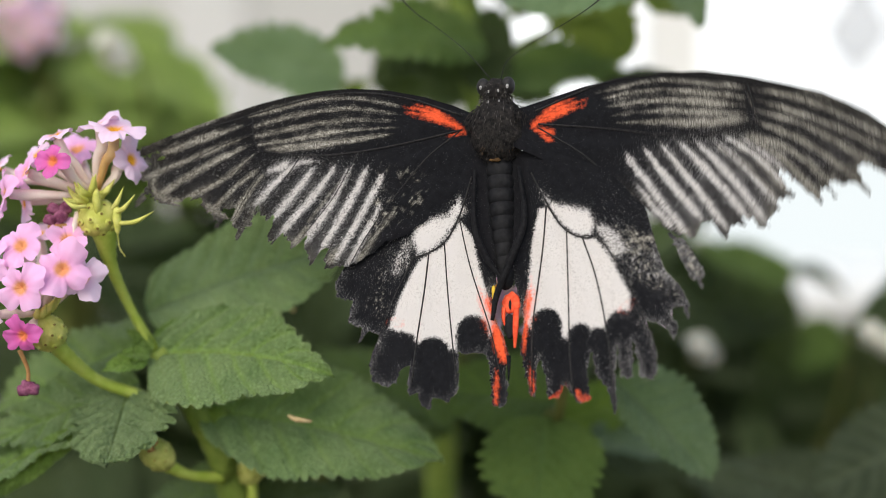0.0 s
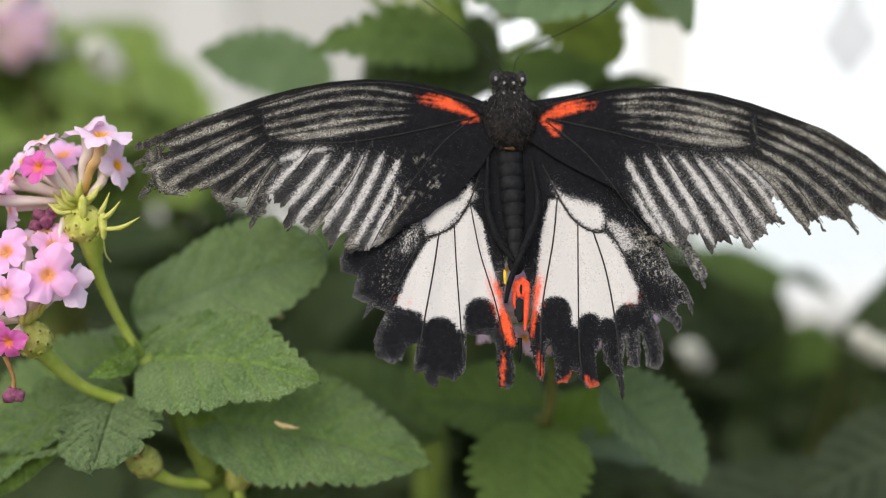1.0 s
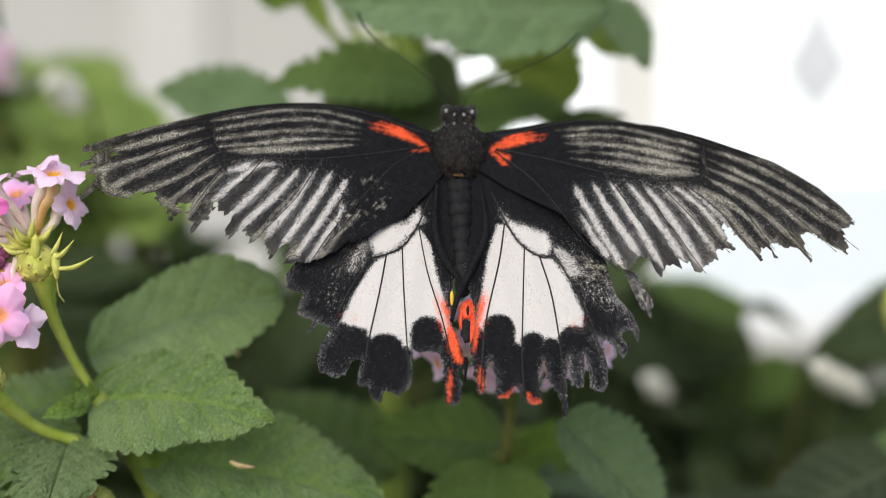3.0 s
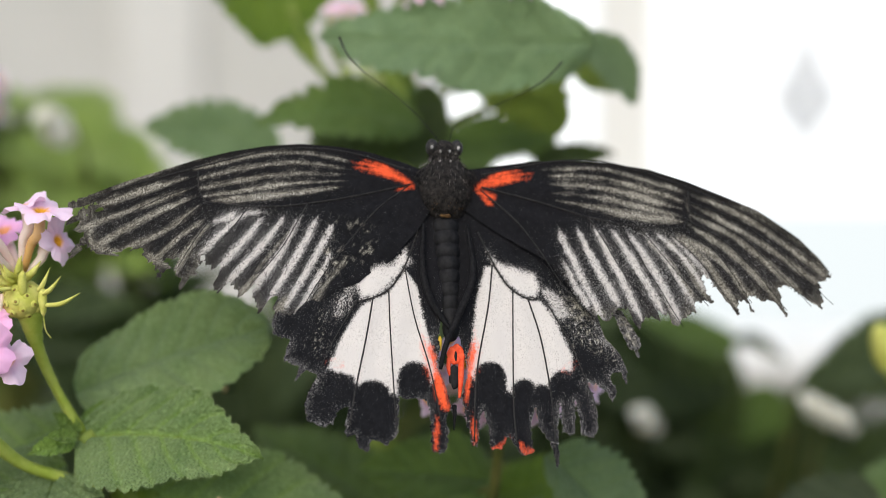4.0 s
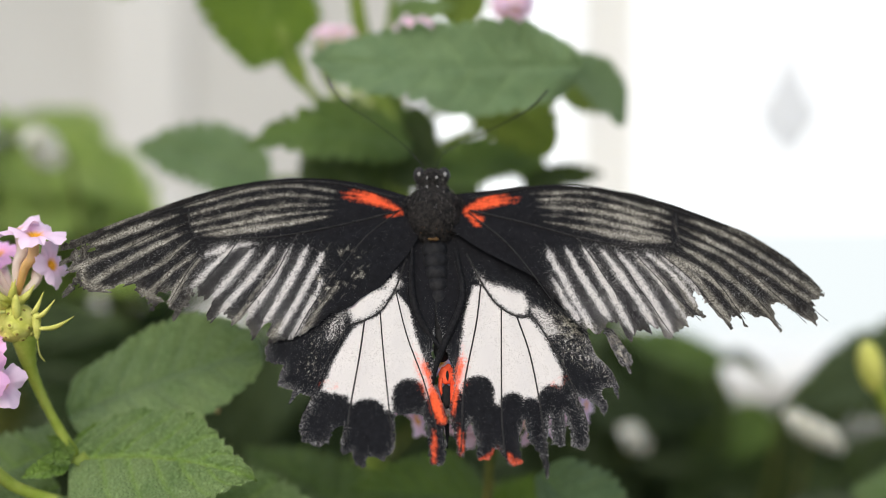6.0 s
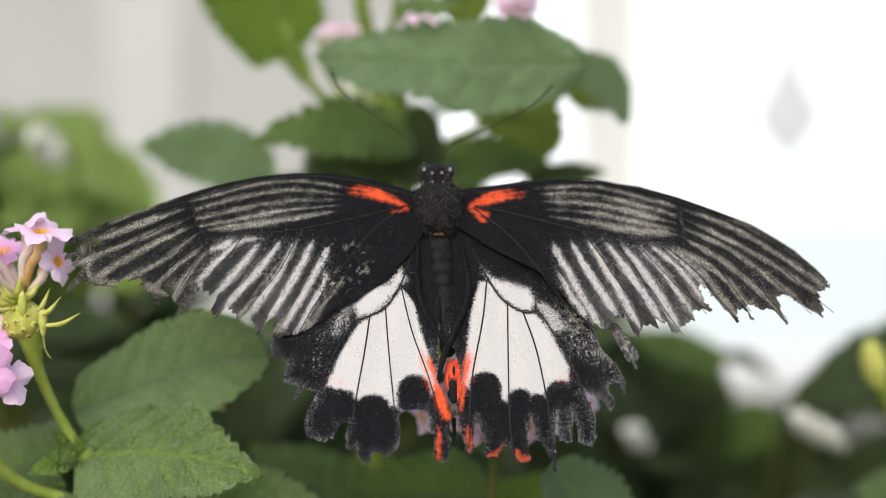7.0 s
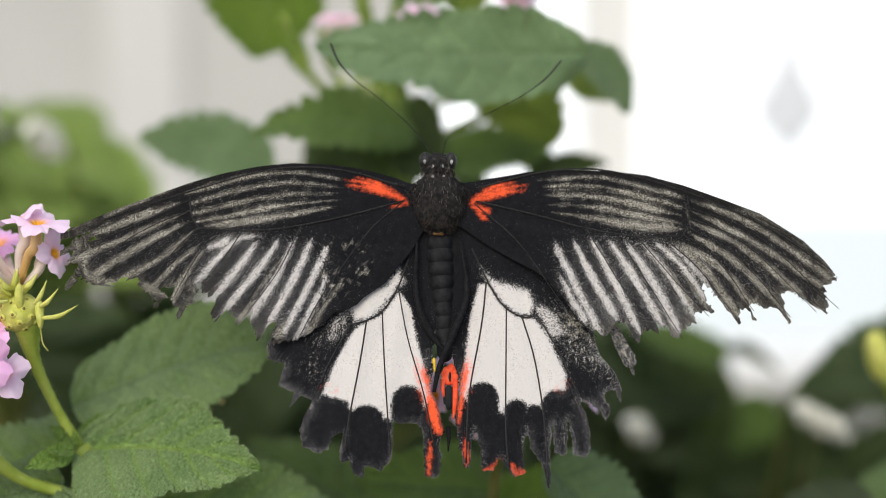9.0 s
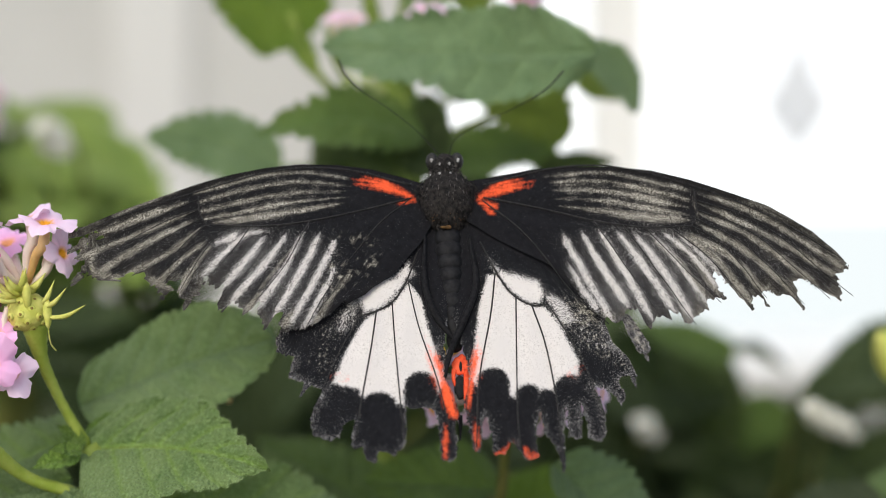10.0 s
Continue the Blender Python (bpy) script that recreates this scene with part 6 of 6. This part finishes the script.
leaf(near, (0.1038, 0.4000, 1.0384), (0.1213, 0.4000, 1.0293), (0.1, -0.9, 0.3), 0.26, LEAF_SHADED, 0.08, 0.15, 70, 10, bend=0.12)
leaf(near, (0.1506, 0.3600, 1.0477), (0.1102, 0.3550, 1.0314), (-0.2, -0.8, 0.6), 0.50, LEAF_SHADED, 0.05, 0.1, 69, 14, blunt=0.7)
leaf(near, (0.1261, 0.2805, 1.0286), (0.0942, 0.2755, 1.0207), (-0.2, -0.8, 0.6), 0.6, LEAF_TOP, 0.05, 0.1, 62, 16)
receptacle(near, (0.1095, 0.2901, 1.0533), (-0.3, -0.2, 1.0), 0.00274, 0.00622, 1.0)
tube("stem", [(0.1101, 0.2899, 1.0509), (0.1198, 0.2984, 1.0363), (0.1286, 0.3065, 1.0156), (0.14, 0.36, 0.6), (0.14, 0.38, 0.0)], [0.0016, 0.0018, 0.002, 0.004, 0.006], STEM, near, 30, 8, 0.05)
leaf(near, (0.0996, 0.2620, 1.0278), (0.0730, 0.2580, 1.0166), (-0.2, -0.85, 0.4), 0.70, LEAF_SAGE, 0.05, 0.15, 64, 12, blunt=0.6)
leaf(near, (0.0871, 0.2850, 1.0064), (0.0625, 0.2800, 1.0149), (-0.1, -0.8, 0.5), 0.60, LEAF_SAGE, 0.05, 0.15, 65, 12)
leaf(shoot, (0.0286, 0.2620, 1.0263), (0.0483, 0.2620, 1.0221), (0.1, -0.7, 0.7), 0.36, LEAF_MIST, 0.08, 0.2, 66, 12)
leaf(shoot, (0.0220, 0.2652, 1.0276), (0.0451, 0.2691, 1.0346), (0.1, -0.8, 0.6), 0.5, LEAF_YELLOW, 0.05, 0.2, 67, 14)
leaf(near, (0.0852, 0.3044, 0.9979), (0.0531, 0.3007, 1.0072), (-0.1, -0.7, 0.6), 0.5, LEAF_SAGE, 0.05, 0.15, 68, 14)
leaf(near, (0.0955, 0.4250, 1.0399), (0.1072, 0.4200, 0.9974), (0.0, -0.95, 0.2), 0.55, LEAF_SHADED, 0.05, 0.15, 71, 12, blunt=0.7)
leaf(near, (0.0767, 0.4300, 1.0024), (0.0994, 0.4200, 0.9623), (0.0, -0.9, 0.3), 0.5, LEAF_SHADED, 0.05, 0.15, 72, 12)
leaf(near, (0.1217, 0.4300, 1.0190), (0.1173, 0.4300, 0.9893), (0.1, -0.9, 0.3), 0.6, LEAF_MID, 0.05, 0.15, 73, 12)
leaf(near, (0.1017, 0.3895, 1.0368), (0.0687, 0.3917, 1.0488), (0.0, -0.85, 0.5), 0.34, LEAF_MID, 0.05, 0.1, 63, 14)

# loose leaves among the shrubs below the window, shade put into their colour
rng = random.Random(77)
for k in range(26):
    x, y, z = rng.uniform(0.0723, 0.1726), rng.uniform(0.39, 0.44), rng.uniform(0.9847, 1.0347)
    a = rng.uniform(-2.6, -0.4)
    size = rng.uniform(0.018, 0.028)
    # left out where they would cover the bright gap in the camera's view
    if 0.098 < x < 0.142 and z > 1.008:
        continue
    leaf(near, (x, y, z), (x + size * math.cos(a), y - 0.004, z + size * math.sin(a)), (rng.uniform(-0.3, 0.3), -0.8, rng.uniform(0.0, 0.7)), rng.uniform(0.5, 0.7), (LEAF_DEEP_SHADE, LEAF_SHADED, LEAF_DEEP_SHADE, LEAF_SHADED)[k % 4], 0.06, 0.15, 300 + k, 11, nu=60, nv=6)

# pale florets added where bright gaps show through the shrubs, far out of focus
for centre, r in (((0.0735, 0.3792, 1.0190), 0.0042), ((0.1070, 0.3337, 1.0320), 0.0036), ((0.1109, 0.3334, 1.0298), 0.0038), ((0.1149, 0.3331, 1.0279), 0.0034), ((-0.0911, 0.3850, 1.1023), 0.0058)):
    cc = np.array(centre)
    pale = thing("pale_gap_spot", "cream florets in place of a bright foliage gap, out of focus", "flower", "pale blooms")
    tube("stem", [cc, cc + np.array((0.002, 0.03, -0.02)), cc + np.array((0.004, 0.10, -0.2)), (cc[0], cc[1] + 0.12, 0.0)], [0.0006, 0.0008, 0.002, 0.003], STEM_DARK, pale, 16, 6)
    for i in range(9):
        a = 2.4 * i
        way = np.array((math.cos(a), -0.9, math.sin(a)))
        floret(pale, cc + way * r * (0.15 + 0.75 * ((i * 7) % 9) / 8), cc, r * 0.55, CREAM, None, 160 + i, way)



def motions():
    # seconds, place and turn of the whole butterfly
    body = [
        (0, 0.00866, 0.21264, 1.08822, -17.57, -4.64, -14.88),
        (0.5, 0.01112, 0.22077, 1.08914, -19.55, -0.83, -2.55),
        (1, 0.01279, 0.21961, 1.09012, -21.38, 1.02, 1.30),
        (1.5, 0.01162, 0.21779, 1.09043, -28.48, 2.40, -3.80),
        (2, 0.01294, 0.21886, 1.09067, -27.99, 5.46, 2.01),
        (3.5, 0.01179, 0.22141, 1.09136, -32.20, 0.85, -1.02),
        (4, 0.01185, 0.21914, 1.09109, -23.84, 2.46, 3.32),
        (4.5, 0.00997, 0.21836, 1.08997, -27.52, -3.43, 0.43),
        (5, 0.00913, 0.21994, 1.09098, -32.27, -5.14, -1.79),
        (5.5, 0.01137, 0.21893, 1.09062, -30.10, 0.17, -0.64),
        (7, 0.01130, 0.21851, 1.09097, -29.64, -0.00, -0.24),
        (7.5, 0.01132, 0.21866, 1.09116, -31.49, -0.23, 0.10),
        (8, 0.01106, 0.21823, 1.09090, -27.07, 0.26, -0.26),
        (8.5, 0.01117, 0.21818, 1.09102, -29.08, -0.56, -0.13),
        (9, 0.01109, 0.21731, 1.09036, -14.51, 0.70, -1.47),
        (9.5, 0.01133, 0.21810, 1.09072, -28.63, -0.63, -0.94),
        (10, 0.01110, 0.21809, 1.09069, -27.73, -0.34, -1.80),
    ]
    walk(butterfly, [(t, pose(x, y, z, a, b, c)) for t, x, y, z, a, b, c in body])
    # seconds and turn of each wing round its hinge
    for part, hinge, rows in (
        (wing_fl, H_FL, [
    (0, 4.42, 3.55, 6.96),
    (0.5, 0.39, 0.51, 2.55),
    (1, -0.38, -0.55, -0.44),
    (1.5, -0.15, -1.84, 1.64),
    (2, -0.25, 0.41, -1.48),
    (3.5, 0.34, 1.43, 4.58),
    (4, 0.96, 0.99, -3.30),
    (4.5, 0.80, 0.11, -0.19),
    (5, 2.77, -0.06, 1.95),
    (5.5, -0.50, -0.66, -0.51),
    (7, -0.15, 0.01, -1.18),
    (7.5, -0.47, 0.45, -1.85),
    (8, -0.61, -0.31, -1.31),
    (8.5, -0.43, 0.92, -1.88),
    (9, -1.52, -0.68, 0.80),
    (9.5, -0.83, -0.01, 0.36),
    (10, -1.61, -0.91, 1.24),
        ]),
        (wing_fr, H_FR, [
    (0, 0.09, -10.20, 19.06),
    (0.0333, 0.06, -6.60, 16.80),
    (0.1, 0.00, -0.80, 12.80),
    (0.3, -0.30, -0.40, 6.00),
    (0.5, -0.62, -1.06, 0.69),
    (1, 0.31, -1.41, 1.53),
    (1.5, -0.26, -1.91, 5.23),
    (2, -0.01, 0.71, 3.17),
    (3.5, -0.24, -1.59, -0.87),
    (4, 2.21, 1.11, -1.02),
    (4.5, -0.43, 0.56, 1.33),
    (5, -2.72, 0.18, 1.86),
    (5.5, -3.59, 2.60, 2.00),
    (7, -1.57, 1.86, 1.53),
    (7.5, -2.78, 2.54, 2.62),
    (8, -1.28, 1.55, 0.45),
    (8.5, -1.15, 1.82, 1.10),
    (9, -0.11, 0.18, -0.69),
    (9.5, -2.67, 1.81, 1.54),
    (10, 0.97, 0.47, 0.10),
        ]),
        (wing_hl, H_HL, [
    (0, 0.60, -0.55, 2.60),
    (0.5, 0.58, -0.10, 2.24),
    (1, 0.64, 0.37, 1.85),
    (1.5, -0.48, -0.33, 0.48),
    (2, -0.63, -0.15, -0.32),
    (3.5, -1.65, 0.26, 2.57),
    (4, -2.60, 0.80, -1.20),
    (4.5, -3.08, -0.72, -3.46),
    (5, -3.55, -1.19, 0.33),
    (5.5, -5.17, -1.01, -0.95),
    (7, -4.52, -0.02, -1.98),
    (7.5, -4.47, -0.58, -1.13),
    (8, -3.78, 0.07, -1.80),
    (8.5, -3.93, -0.30, -1.23),
    (9, -2.25, 1.00, 1.41),
    (9.5, -3.02, -0.49, -0.32),
    (10, -3.89, -0.19, -0.34),
        ]),
        (wing_hr, H_HR, [
    (0, -0.40, -1.98, -6.70),
    (0.5, 3.21, -1.26, -3.05),
    (1, 3.26, -1.21, -1.38),
    (1.5, -1.81, 0.14, -1.25),
    (2, -2.19, 0.09, 3.14),
    (3.5, -1.11, 0.57, 1.71),
    (4, 0.13, -0.88, 0.28),
    (4.5, -2.66, 0.05, 1.94),
    (5, -2.57, 0.89, 1.18),
    (5.5, -4.84, 1.16, 1.70),
    (7, -3.39, 0.79, 2.48),
    (7.5, -3.27, 1.32, 3.42),
    (8, -2.41, 0.45, 0.84),
    (8.5, -2.16, 0.71, 1.37),
    (9, -1.07, -0.37, -0.61),
    (9.5, -2.69, 0.99, 0.58),
    (10, -3.32, 0.27, 0.47),
        ]),
    ):
        walk(part, [(t, pose(*hinge, a, b, c)) for t, a, b, c in rows])


motions()
